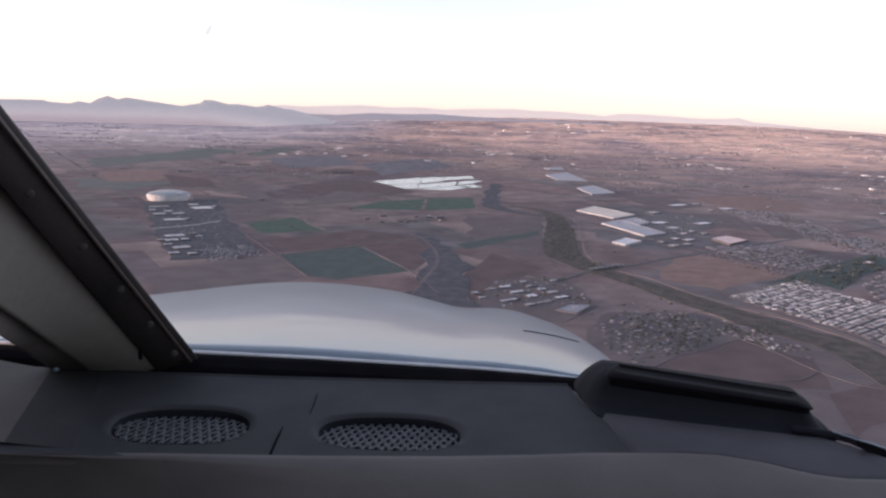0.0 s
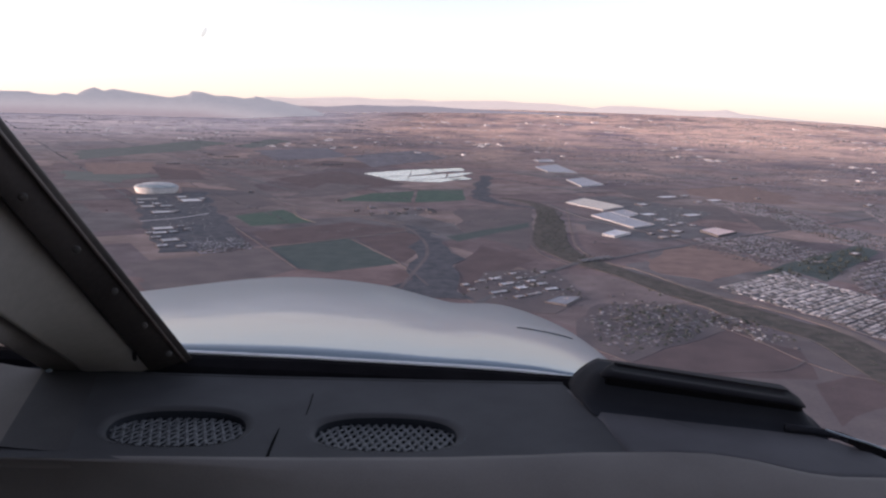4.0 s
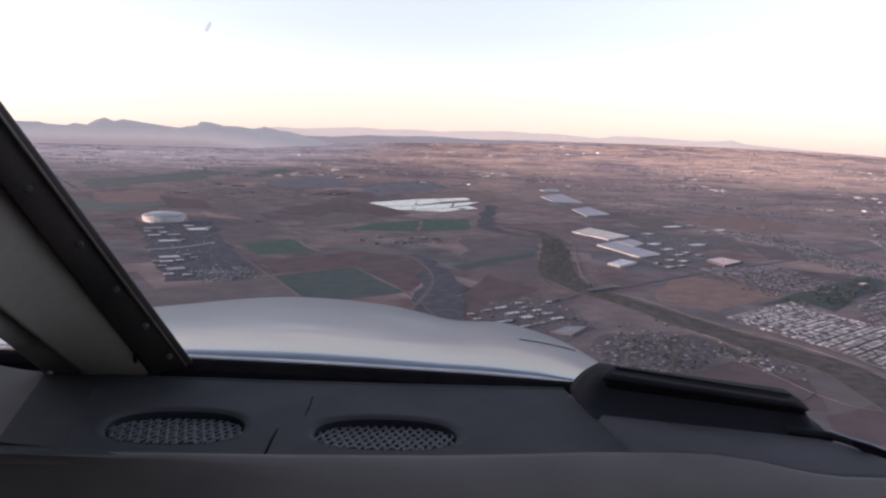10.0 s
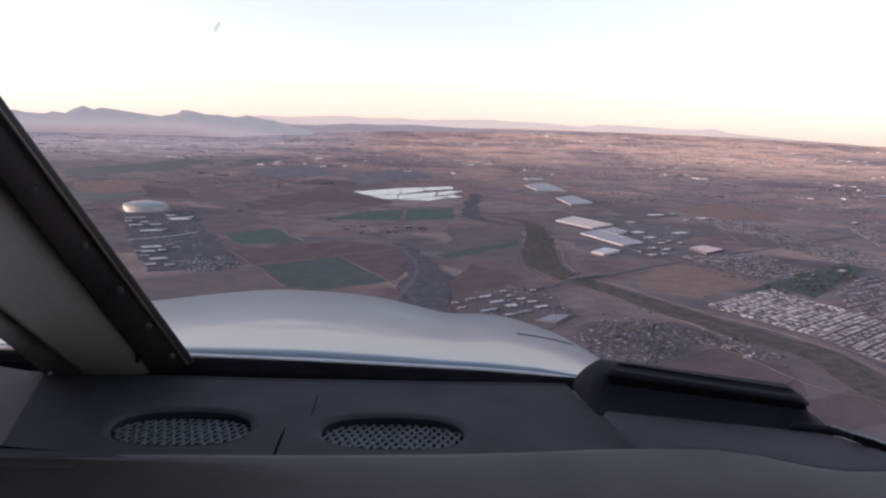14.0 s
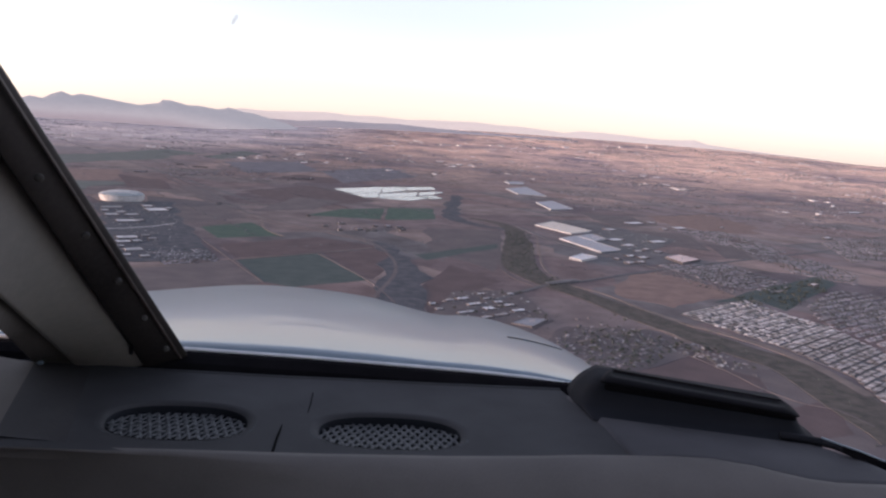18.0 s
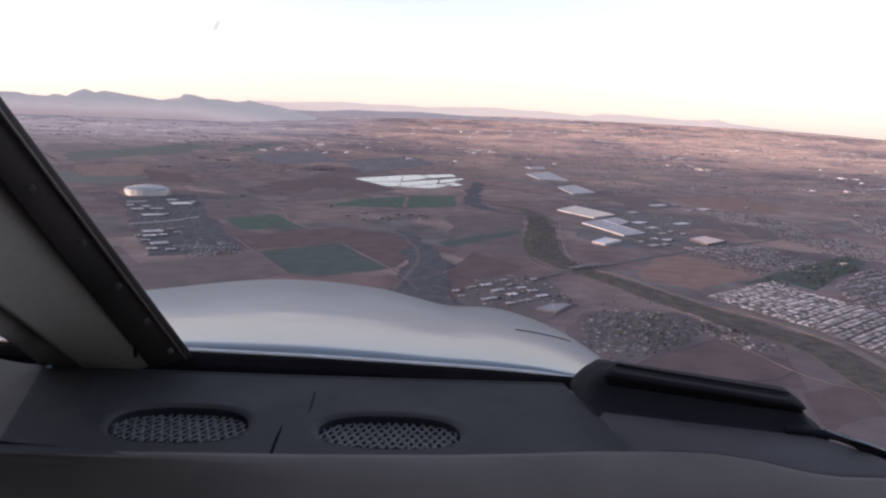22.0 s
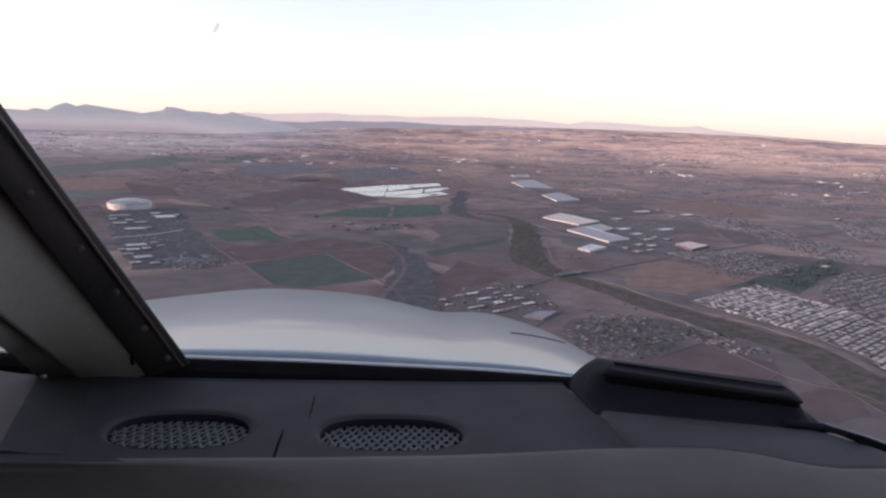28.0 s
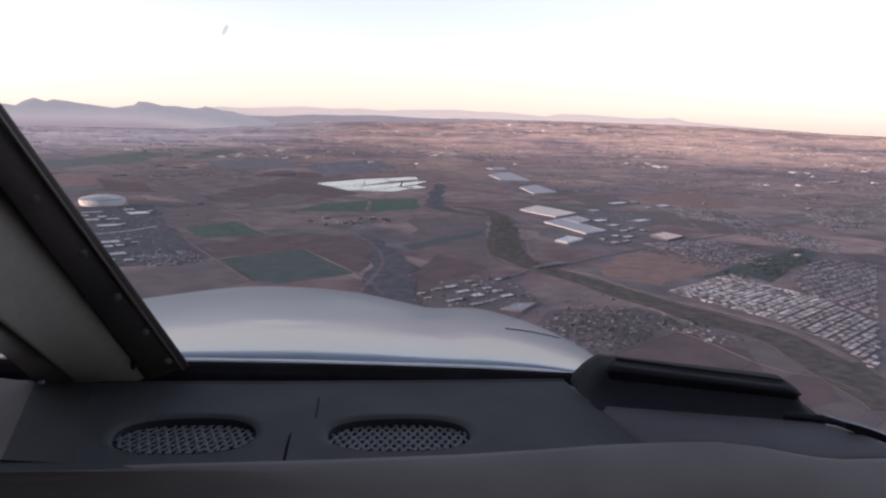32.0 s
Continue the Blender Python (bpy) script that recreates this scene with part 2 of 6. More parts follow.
M_ROAD = paint("asphalt", (0.052, 0.050, 0.052), (0.070, 0.066, 0.066), 0.5, 0.9, place="World", spec=0.2)
M_TRACK = paint("pale_dirt_track", (0.084, 0.069, 0.063), (0.126, 0.100, 0.087), 0.15, 0.95, place="World", spec=0.1)
M_CONCRETE = paint("concrete", (0.17, 0.16, 0.16), (0.23, 0.215, 0.21), 0.6, 0.85, place="World")
M_ROOF_WHITE = paint("white_roof", (0.25, 0.25, 0.255), (0.36, 0.355, 0.35), 0.4, 0.7, per_object=0.3, place="World")
M_ROOF_HOME = paint("mobile_home_roof", (0.105, 0.105, 0.112), (0.17, 0.167, 0.167), 0.4, 0.7, per_object=0.7, place="World")
M_HOME_ROWS = paint("mobile_home_rows", (0.105, 0.105, 0.112), (0.17, 0.167, 0.167), 0.4, 0.7, per_island=0.7, place="World")
M_ROOF_CREAM = paint("cream_roof", (0.28, 0.245, 0.205), (0.36, 0.31, 0.26), 0.3, 0.7, place="World")
M_ROOF_GREY = paint("grey_roof", (0.14, 0.142, 0.152), (0.195, 0.195, 0.205), 0.3, 0.7, place="World")
M_ROOF_PALE = paint("weathered_pale_roof", (0.17, 0.17, 0.168), (0.245, 0.24, 0.232), 0.5, 0.75, per_object=0.35, place="World")
M_ROOF_DARK = paint("dark_grey_roof", (0.105, 0.104, 0.112), (0.145, 0.142, 0.150), 0.3, 0.8, place="World")
M_ROOF_PINK = paint("dusty_pink_roof", (0.30, 0.22, 0.20), (0.38, 0.28, 0.25), 0.3, 0.7, place="World")
M_ROOF_TILE = paint("roof_tile", (0.060, 0.052, 0.056), (0.098, 0.086, 0.088), 1.5, 0.85, per_object=0.55, place="World")
M_WALL = paint("stucco_wall", (0.050, 0.044, 0.043), (0.078, 0.067, 0.064), 1.0, 0.9, per_object=0.35, place="World")
M_WALL_WHITE = paint("white_wall", (0.19, 0.18, 0.175), (0.26, 0.245, 0.235), 1.0, 0.8, per_object=0.12, place="World")
M_WINDOW = paint("dark_window_band", (0.03, 0.035, 0.045), (0.05, 0.055, 0.06), 1.0, 0.25, place="World")
M_TREE = paint("desert_tree_leaves", (0.032, 0.037, 0.032), (0.050, 0.053, 0.045), 0.8, 0.9, per_island=0.3, place="World", spec=0.1)
# paler than M_TREE: distance haze painted into the leaf colour
M_WOODS = paint("hazed_far_trees", (0.060, 0.058, 0.060), (0.088, 0.083, 0.082), 0.3, 0.95, per_island=0.3, place="World", spec=0.05)
M_TRUNK = paint("bark", (0.06, 0.045, 0.035), (0.10, 0.075, 0.06), 3.0, 0.95)
M_TOWN = paint("town_roofs", (0.072, 0.068, 0.074), (0.135, 0.124, 0.130), 0.02, 0.85, per_island=0.55, place="World")
M_TOWN_PALE = paint("pale_far_roofs", (0.28, 0.25, 0.235), (0.46, 0.42, 0.39), 0.02, 0.8, per_island=0.25, place="World")
M_CLUTTER = paint("mixed_sheds", (0.08, 0.077, 0.078), (0.19, 0.18, 0.175), 0.3, 0.8, per_island=0.6, place="World")
M_WATER = paint("basin_water", (0.145, 0.156, 0.152), (0.195, 0.206, 0.198), 0.09, 0.2, place="World", bump=0.0, spec=0.4)
M_STADIUM = paint("brushed_stadium_panel", (0.30, 0.29, 0.28), (0.44, 0.42, 0.40), 0.3, 0.45, metal=0.4, per_object=0.12, place="World")
M_STADIUM_ROOF = paint("stadium_roof_skin", (0.120, 0.138, 0.140), (0.185, 0.200, 0.198), 0.30, 0.6, place="World")


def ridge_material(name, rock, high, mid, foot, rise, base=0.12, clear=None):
    """Far backdrop of rock: a dim rock surface, with lit haze put in as emission, paler towards the foot."""
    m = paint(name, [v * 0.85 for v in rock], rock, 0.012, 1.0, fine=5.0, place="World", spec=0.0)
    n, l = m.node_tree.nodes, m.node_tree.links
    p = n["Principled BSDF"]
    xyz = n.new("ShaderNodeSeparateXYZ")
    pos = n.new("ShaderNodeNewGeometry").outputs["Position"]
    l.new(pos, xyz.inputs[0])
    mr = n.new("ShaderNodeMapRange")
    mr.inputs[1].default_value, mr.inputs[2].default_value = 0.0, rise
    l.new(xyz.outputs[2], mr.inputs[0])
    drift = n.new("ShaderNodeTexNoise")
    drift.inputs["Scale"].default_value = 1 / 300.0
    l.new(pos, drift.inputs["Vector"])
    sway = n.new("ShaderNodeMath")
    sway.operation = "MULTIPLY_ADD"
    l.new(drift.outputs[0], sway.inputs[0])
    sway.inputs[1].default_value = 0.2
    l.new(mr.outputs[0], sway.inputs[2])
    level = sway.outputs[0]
    if clear:   # the painted haze fades out eastwards
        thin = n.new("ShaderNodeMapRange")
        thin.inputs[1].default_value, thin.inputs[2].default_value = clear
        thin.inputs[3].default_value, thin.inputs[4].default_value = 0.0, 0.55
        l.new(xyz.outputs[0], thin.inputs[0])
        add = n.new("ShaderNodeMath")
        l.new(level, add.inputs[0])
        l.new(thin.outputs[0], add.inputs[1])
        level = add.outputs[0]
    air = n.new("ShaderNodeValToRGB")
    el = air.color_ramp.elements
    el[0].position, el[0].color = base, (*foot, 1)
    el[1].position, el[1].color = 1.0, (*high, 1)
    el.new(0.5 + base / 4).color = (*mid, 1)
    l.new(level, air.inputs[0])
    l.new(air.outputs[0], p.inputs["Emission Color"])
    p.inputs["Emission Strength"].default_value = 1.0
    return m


M_RIDGE_NEAR = ridge_material("hazed_mountain_rock", (0.07, 0.065, 0.062), (0.063, 0.0645, 0.066), (0.083, 0.079, 0.077), (0.070, 0.060, 0.060), 100.0, 0.34, (-1150.0, -720.0))
M_RIDGE_MID = ridge_material("hazed_hill_rock", (0.06, 0.055, 0.052), (0.051, 0.050, 0.055), (0.058, 0.053, 0.055), (0.066, 0.057, 0.056), 100.0)
M_RIDGE_FAR = ridge_material("hazed_far_rock", (0.07, 0.06, 0.06), (0.130, 0.117, 0.103), (0.114, 0.099, 0.088), (0.100, 0.081, 0.071), 130.0)

M_DASH = paint("dark_blue_grey_vinyl", (0.0244, 0.0244, 0.0264), (0.0340, 0.0338, 0.0364), 14.0, 0.75, bump=0.25, fine=60.0, spec=0.18)
M_BASE = paint("blue_grey_base_vinyl", (0.0360, 0.0352, 0.0388), (0.0480, 0.0470, 0.0515), 14.0, 0.75, bump=0.25, fine=60.0, spec=0.18)
M_DASH_LOW = paint("grey_brown_vinyl", (0.070, 0.064, 0.062), (0.091, 0.083, 0.080), 10.0, 0.75, bump=0.2, fine=60.0, spec=0.18)
# darker than the base vinyl: shade of face and recesses put into colour
M_HOOD = paint("dark_shaded_vinyl", (0.0072, 0.0080, 0.0108), (0.0100, 0.0110, 0.0142), 14.0, 0.8, bump=0.25, fine=60.0, spec=0.12)
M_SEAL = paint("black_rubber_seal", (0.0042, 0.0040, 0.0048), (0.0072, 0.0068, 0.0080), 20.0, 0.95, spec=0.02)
M_LIP = paint("black_rolled_vinyl", (0.0040, 0.0040, 0.0054), (0.0060, 0.0060, 0.0076), 14.0, 0.8, bump=0.25, fine=60.0, spec=0.10)
M_PILLAR = paint("grey_painted_metal", (0.112, 0.105, 0.098), (0.146, 0.136, 0.126), 6.0, 0.6, bump=0.05, fine=20.0)
M_STRIP = paint("black_frame_strip", (0.015, 0.013, 0.013), (0.028, 0.024, 0.023), 9.0, 0.65, bump=0.1, fine=20.0, spec=0.15)
M_EDGE = paint("dark_edge_band", (0.050, 0.045, 0.043), (0.074, 0.067, 0.064), 9.0, 0.7, bump=0.1, fine=20.0, spec=0.15)
M_RUST = paint("dull_brown_trim", (0.045, 0.036, 0.034), (0.070, 0.056, 0.052), 12.0, 0.6)
M_SCREW = paint("dull_screw_steel", (0.018, 0.016, 0.015), (0.034, 0.030, 0.028), 60.0, 0.6, metal=0.3)
M_GRILLE = paint("grey_woven_wire", (0.040, 0.042, 0.045), (0.060, 0.062, 0.065), 60.0, 0.6, metal=0.1, spec=0.2)
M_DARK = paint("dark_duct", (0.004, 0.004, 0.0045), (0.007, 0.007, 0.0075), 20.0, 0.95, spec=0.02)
M_COWL = paint("white_aircraft_paint", (0.096, 0.130, 0.160), (0.124, 0.158, 0.188), 2.5, 0.36, bump=0.045, fine=3.2, spec=0.25, coat=0.50)
M_COWL.node_tree.nodes["Principled BSDF"].inputs["Coat Roughness"].default_value = 0.09
M_COWL.node_tree.links.new(M_COWL.node_tree.nodes["Bump"].outputs[0], M_COWL.node_tree.nodes["Principled BSDF"].inputs["Coat Normal"])   # wavy sheet metal
M_FLANGE = paint("dull_grey_metal", (0.42, 0.42, 0.425), (0.52, 0.52, 0.525), 8.0, 0.5, metal=0.3)
# two paler vinyls that paint window light onto the dashboard's left end
M_LIT_STRIP = paint("window_lit_vinyl", (0.068, 0.061, 0.056), (0.088, 0.079, 0.072), 9.0, 0.85, bump=0.2, fine=50.0, spec=0.15)
M_HALF_LIT = paint("half_lit_vinyl", (0.029, 0.0280, 0.0290), (0.040, 0.0385, 0.039), 9.0, 0.85, bump=0.2, fine=50.0, spec=0.15)
M_TRIM = paint("cabin_lining", (0.10, 0.095, 0.09), (0.14, 0.13, 0.12), 6.0, 0.9)


# ---- builders ----
def link(name, bm, material, smooth=False):
    me = bpy.data.meshes.new(name)
    bm.normal_update()
    bm.to_mesh(me)
    bm.free()
    me.materials.append(material)
    if smooth:
        for f in me.polygons:
            f.use_smooth = True
    return new(name, me)


def part(name, bm, material, parent, label="", smooth=False):
    """One mesh object under a thing or a part."""
    ob = link(name, bm, material, smooth)
    ob.parent = parent
    if label:
        ob["label"] = label
    return ob


def thing(name, label, category, group="", kind="", at=(0, 0, 0), turn=0.0):
    ob = new(name)
    ob.empty_display_size = 0.2
    ob.matrix_basis = pose(*at, 0, 0, turn)
    return tagged(ob, label, category, group, kind)


def box(bm, c, s, turn=0.0, bevel=0.0):
    """A box of size s with its base centre at c."""
    g = bmesh.ops.create_cube(bm, size=1.0)["verts"]
    bmesh.ops.scale(bm, vec=s, verts=g)
    if turn:
        bmesh.ops.rotate(bm, verts=g, cent=(0, 0, 0), matrix=Matrix.Rotation(turn, 3, "Z"))
    bmesh.ops.translate(bm, vec=(c[0], c[1], c[2] + s[2] / 2), verts=g)
    if bevel:
        edges = list({e for v in g for e in v.link_edges})
        bmesh.ops.bevel(bm, geom=edges, offset=bevel, segments=2, affect="EDGES")
    return bm


def loft(bm, rings, closed=False, cap=True):
    """Skin through rings of equal count."""
    rows = [[bm.verts.new(p) for p in r] for r in rings]
    n = len(rows[0])
    for a, b in zip(rows, rows[1:]):
        for i in range(n if closed else n - 1):
            j = (i + 1) % n
            bm.faces.new((a[i], a[j], b[j], b[i]))
    if cap and closed:
        bm.faces.new(rows[0][::-1])
        bm.faces.new(rows[-1])
    bmesh.ops.recalc_face_normals(bm, faces=bm.faces)
    return bm


def tube(bm, pts, r, n=8):
    """A round tube along points."""
    pts = [Vector(p) for p in pts]
    rings = []
    for i, p in enumerate(pts):
        d = (pts[min(i + 1, len(pts) - 1)] - pts[max(i - 1, 0)]).normalized()
        u = d.cross(Vector((0, 0, 1)))
        u = u.normalized() if u.length > 1e-4 else Vector((1, 0, 0))
        w = d.cross(u)
        rings.append([p + r * (math.cos(2 * math.pi * k / n) * u + math.sin(2 * math.pi * k / n) * w) for k in range(n)])
    return loft(bm, rings, True)


def prism(bm, pts, z0, z1):
    """An upright prism over a plan outline."""
    return loft(bm, [[(x, y, z0) for x, y in pts], [(x, y, z1) for x, y in pts]], True)


# ---- ground ----
def land_z(x, y):
    """Height of the land: flat, rising gently towards the far ridge ahead."""
    r, az = math.hypot(x, y), math.degrees(math.atan2(x, y))
    top = np.interp(az, (-60, -17, -13, -4, 5, 14, 22, 28, 32, 45), (8, 24, 56, 88, 104, 102, 96, 82, 66, 54))
    u = min(1.0, max(0.0, (r - 1500) / 3000.0))
    return float(top * u * u * (3 - 2 * u) ** 0.5 / 1.0) if u < 1 else float(top)


def ground():
    bm = bmesh.new()
    radii = [0, 60, 120, 200, 320, 480, 700, 1000, 1400, 1600, 1900, 2200, 2600, 3000, 3400, 3800, 4200, 4500, 4960]
    n = 240
    c = bm.verts.new((0, 0, 0))
    last = None
    for r in radii[1:]:
        ring = []
        for k in range(n):
            x, y = r * math.cos(2 * math.pi * k / n), r * math.sin(2 * math.pi * k / n)
            ring.append(bm.verts.new((x, y, land_z(x, y))))
        for k in range(n):
            j = (k + 1) % n
            if last:
                bm.faces.new((last[k], ring[k], ring[j], last[j]))
            else:
                bm.faces.new((c, ring[k], ring[j]))
        last = ring
    return tagged(link("ground", bm, M_LAND, True), "brown desert plain with a patchwork of plots, rose haze painted in far off", "ground", kind="structure")


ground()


plots_laid = []


def plot(name, pts, material, label, category="field", lift=0.05, thick=0.04, group="fields", wander=1.2):
    """A field or lot: a thin slab with a slightly wandering edge."""
    lift = 0.02 + 0.004 * len(plots_laid)   # later plots lie over earlier ones
    thick = lift - 0.004
    plots_laid.append(name)
    out = []
    k = len(pts)
    for i in range(k):
        a, b = Vector(pts[i]), Vector(pts[(i + 1) % k])
        m = max(2, int((b - a).length / 6))
        for s in range(m):
            q = a.lerp(b, s / m)
            w = noise.noise_vector((q.x * 0.05, q.y * 0.05, 3.7)) * wander
            out.append((q.x + w.x, q.y + w.y))
    bm = bmesh.new()
    top = [bm.verts.new((x, y, lift)) for x, y in out]
    low = [bm.verts.new((x, y, lift - thick)) for x, y in out]
    bm.faces.new(top)
    for i in range(len(out)):
        j = (i + 1) % len(out)
        bm.faces.new((low[i], low[j], top[j], top[i]))
    bmesh.ops.triangulate(bm, faces=[f for f in bm.faces if len(f.verts) > 4])
    bmesh.ops.recalc_face_normals(bm, faces=bm.faces)
    ob = link(name, bm, material)
    return tagged(ob, label, category, group if category == "field" else "", "structure")


plot("green_field", [(-80.0, 299.2), (-49.7, 328.0), (-21.1, 276.0), (-47.1, 255.5), (-60.1, 261.2)], M_CROP_DARK, "dark green irrigated crop field")
plot("green_field", [(-123.6, 385.8), (-104.4, 416.9), (-75.2, 374.0), (-104.7, 353.7)], M_CROP, "green irrigated crop field beside the railway")
plot("green_field", [(-80.9, 469.0), (-62.1, 520.0), (-31.4, 545.8), (-30.1, 474.0)], M_CROP, "green irrigated crop field below the basins")
plot("green_field", [(-27.1, 474.8), (-29.0, 550.8), (6.2, 566.7), (8.2, 498.0), (-10.2, 482.8)], M_CROP, "bright green crop field below the basins")
plot("brown_field", [(-125.2, 258.7), (-103.4, 275.4), (-82.3, 298.8), (-59.7, 259.3), (-88.5, 206.9)], M_SOIL_TAN, "wide bare tan field with a faint track")
plot("red_field", [(-156.6, 606.3), (-114.5, 713.1), (-42.2, 596.6), (-95.6, 517.1)], M_SOIL_RED, "ploughed reddish brown field")
plot("red_field", [(-98.0, 335.8), (-57.4, 378.1), (-21.4, 360.8), (-49.0, 332.8), (-81.8, 304.3)], M_SOIL_RED, "ploughed reddish brown field beside the green crop")
plot("red_field", [(-47.3, 330.0), (-20.0, 357.5), (-12.6, 317.4), (-19.0, 278.5), (-21.3, 279.3)], M_SOIL_RED, "small reddish field inside the road bend")
plot("red_field", [(-2.4, 258.6), (13.8, 322.4), (34.6, 292.1), (14.5, 251.9), (3.8, 226.1)], M_SOIL_RED, "dark reddish field beside the white school roofs")
plot("tan_field", [(-0.1, 452.4), (52.4, 457.8), (35.5, 312.4), (23.3, 333.1), (4.7, 352.1)], M_SOIL_DARK, "bare grey-brown scrub land beside the wash", wander=5.0)
plot("dark_field", [(-3.9, 343.6), (44.7, 401.6), (44.4, 386.8), (1.8, 330.5)], M_CROP_DARK, "dark strip of scrub")
plot("tan_lot", [(80.8, 302.4), (119.1, 342.3), (135.6, 317.0), (134.1, 292.5), (101.1, 262.0), (83.8, 273.9)], M_SOIL_ORANGE, "empty orange-tan desert lot", wander=7.0)
plot("tan_lot", [(80.0, 204.0), (95.9, 196.5), (105.0, 199.0), (111.0, 190.0), (113.5, 166.0), (112.0, 146.0), (98.0, 130.0), (80.0, 126.0), (60.0, 140.0), (62.0, 165.0)], M_SOIL_TAN, "bare brown desert soil beside the wash", wander=6.0)
plot("red_field", [(45.1, 178.9), (81.1, 204.5), (95.8, 181.9), (91.1, 160.9), (43.8, 158.3)], M_SOIL_RED, "dark red-brown fallow field beside the houses", wander=3.0)
plot("red_field", [(89.1, 157.2), (102.7, 166.9), (106.1, 159.8), (100.6, 146.7), (81.6, 133.9)], M_SOIL_RED, "dark red-brown rounded field", wander=3.0)
plot("tan_lot", [(99.5, 189.5), (107.4, 192.3), (108.6, 185.6), (100.7, 176.6), (95.5, 179.6)], M_SOIL_DARK, "bare tan hollow", wander=4.0)
plot("orange_strip", [(205.6, 642.3), (287.3, 702.6), (293.8, 597.1), (245.0, 551.8), (213.2, 589.5)], M_SOIL_ORANGE, "orange bare strip of desert")
plot("tan_field", [(192.5, 465.9), (235.8, 468.4), (226.3, 414.2), (181.3, 404.5)], M_SOIL_DARK, "bare brown lot between estates")
plot("orange_strip", [(198.2, 511.5), (182.1, 430.9), (158.5, 444.7), (153.4, 515.6)], M_SOIL_TAN, "bare tan strip")
plot("golf_park", [(121.9, 277.8), (149.2, 306.7), (215.6, 365.5), (210.3, 341.2), (148.8, 271.9), (143.6, 289.6)], M_CROP_DARK, "dark green tree-dotted park", "park")
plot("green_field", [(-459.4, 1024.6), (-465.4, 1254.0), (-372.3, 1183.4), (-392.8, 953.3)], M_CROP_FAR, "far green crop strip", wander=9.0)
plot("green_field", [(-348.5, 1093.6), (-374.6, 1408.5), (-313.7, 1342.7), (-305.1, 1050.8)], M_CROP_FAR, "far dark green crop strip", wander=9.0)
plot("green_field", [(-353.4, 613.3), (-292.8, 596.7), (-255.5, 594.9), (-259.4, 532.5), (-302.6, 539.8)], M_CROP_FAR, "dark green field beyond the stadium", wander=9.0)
plot("tan_field", [(-354.9, 684.3), (-330.2, 721.9), (-286.7, 643.3), (-301.3, 599.0)], M_SOIL_ORANGE, "pale tan field beyond the stadium")
plot("dark_field", [(-205.4, 516.8), (-151.7, 506.7), (-110.7, 442.4), (-132.2, 397.5), (-161.7, 414.7)], M_SOIL_DARK, "dark bare field beside the stadium")
plot("red_field", [(-157.7, 852.4), (-84.1, 810.4), (-102.1, 749.7), (-167.3, 769.2)], M_SOIL_RED, "far reddish field")
plot("brown_field", [(-107.8, 583.0), (-69.1, 577.4), (-81.2, 506.5), (-117.1, 468.0)], M_SOIL_TAN, "bare brown field")
plot("tan_field", [(-216.5, 610.8), (-188.3, 605.0), (-122.3, 473.0), (-138.3, 468.2)], M_SOIL_TAN, "pale tan strip along the railway", wander=3.0)
plot("tan_field", [(-295.1, 674.8), (-239.8, 644.1), (-207.6, 576.1), (-243.7, 572.5)], M_SOIL_RED, "dull reddish field beyond the stadium")
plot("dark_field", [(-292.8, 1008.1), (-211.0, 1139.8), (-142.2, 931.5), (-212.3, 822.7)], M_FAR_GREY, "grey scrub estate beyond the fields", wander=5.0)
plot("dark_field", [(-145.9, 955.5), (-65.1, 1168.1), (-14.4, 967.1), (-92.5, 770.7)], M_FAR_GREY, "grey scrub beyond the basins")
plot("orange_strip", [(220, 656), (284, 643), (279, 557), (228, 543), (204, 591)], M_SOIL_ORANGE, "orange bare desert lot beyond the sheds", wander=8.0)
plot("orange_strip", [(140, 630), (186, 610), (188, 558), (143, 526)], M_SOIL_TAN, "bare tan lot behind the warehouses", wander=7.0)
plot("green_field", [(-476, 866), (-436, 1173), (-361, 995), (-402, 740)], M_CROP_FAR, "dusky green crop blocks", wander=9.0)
plot("brown_field", [(-371, 694), (-316, 737), (-273, 612), (-309, 585)], M_SOIL_ORANGE, "pale brown field beyond the stadium", wander=4.0)
plot("parking_lot", [(85.4, 415.5), (114.1, 390.1), (150.1, 430.5), (177.0, 475.8), (157.3, 500.4), (126.6, 492.2)], M_ROAD, "dark asphalt yards between warehouses", "parking lot")
plot("estate_ground", [(38, 204), (50, 226), (78, 228), (88, 209), (66, 183), (45, 168), (39, 183)], M_SOIL_DARK, "dusky bare soil between the small houses", "lot", wander=4.0)
plot("school_yard", [(3.8, 226.1), (12.9, 265.8), (40.8, 275.4), (46.5, 231.8), (31.8, 209.4), (12.5, 210.2)], M_SOIL_DARK, "dark paved school grounds", "yard")
plot("parking_lot", [(-214.3, 458.4), (-177.7, 487.1), (-87.8, 300.4), (-119.8, 281.8), (-150.8, 333.0)], M_WASH, "dark bare lots beside the stadium", "parking lot", wander=7.0)


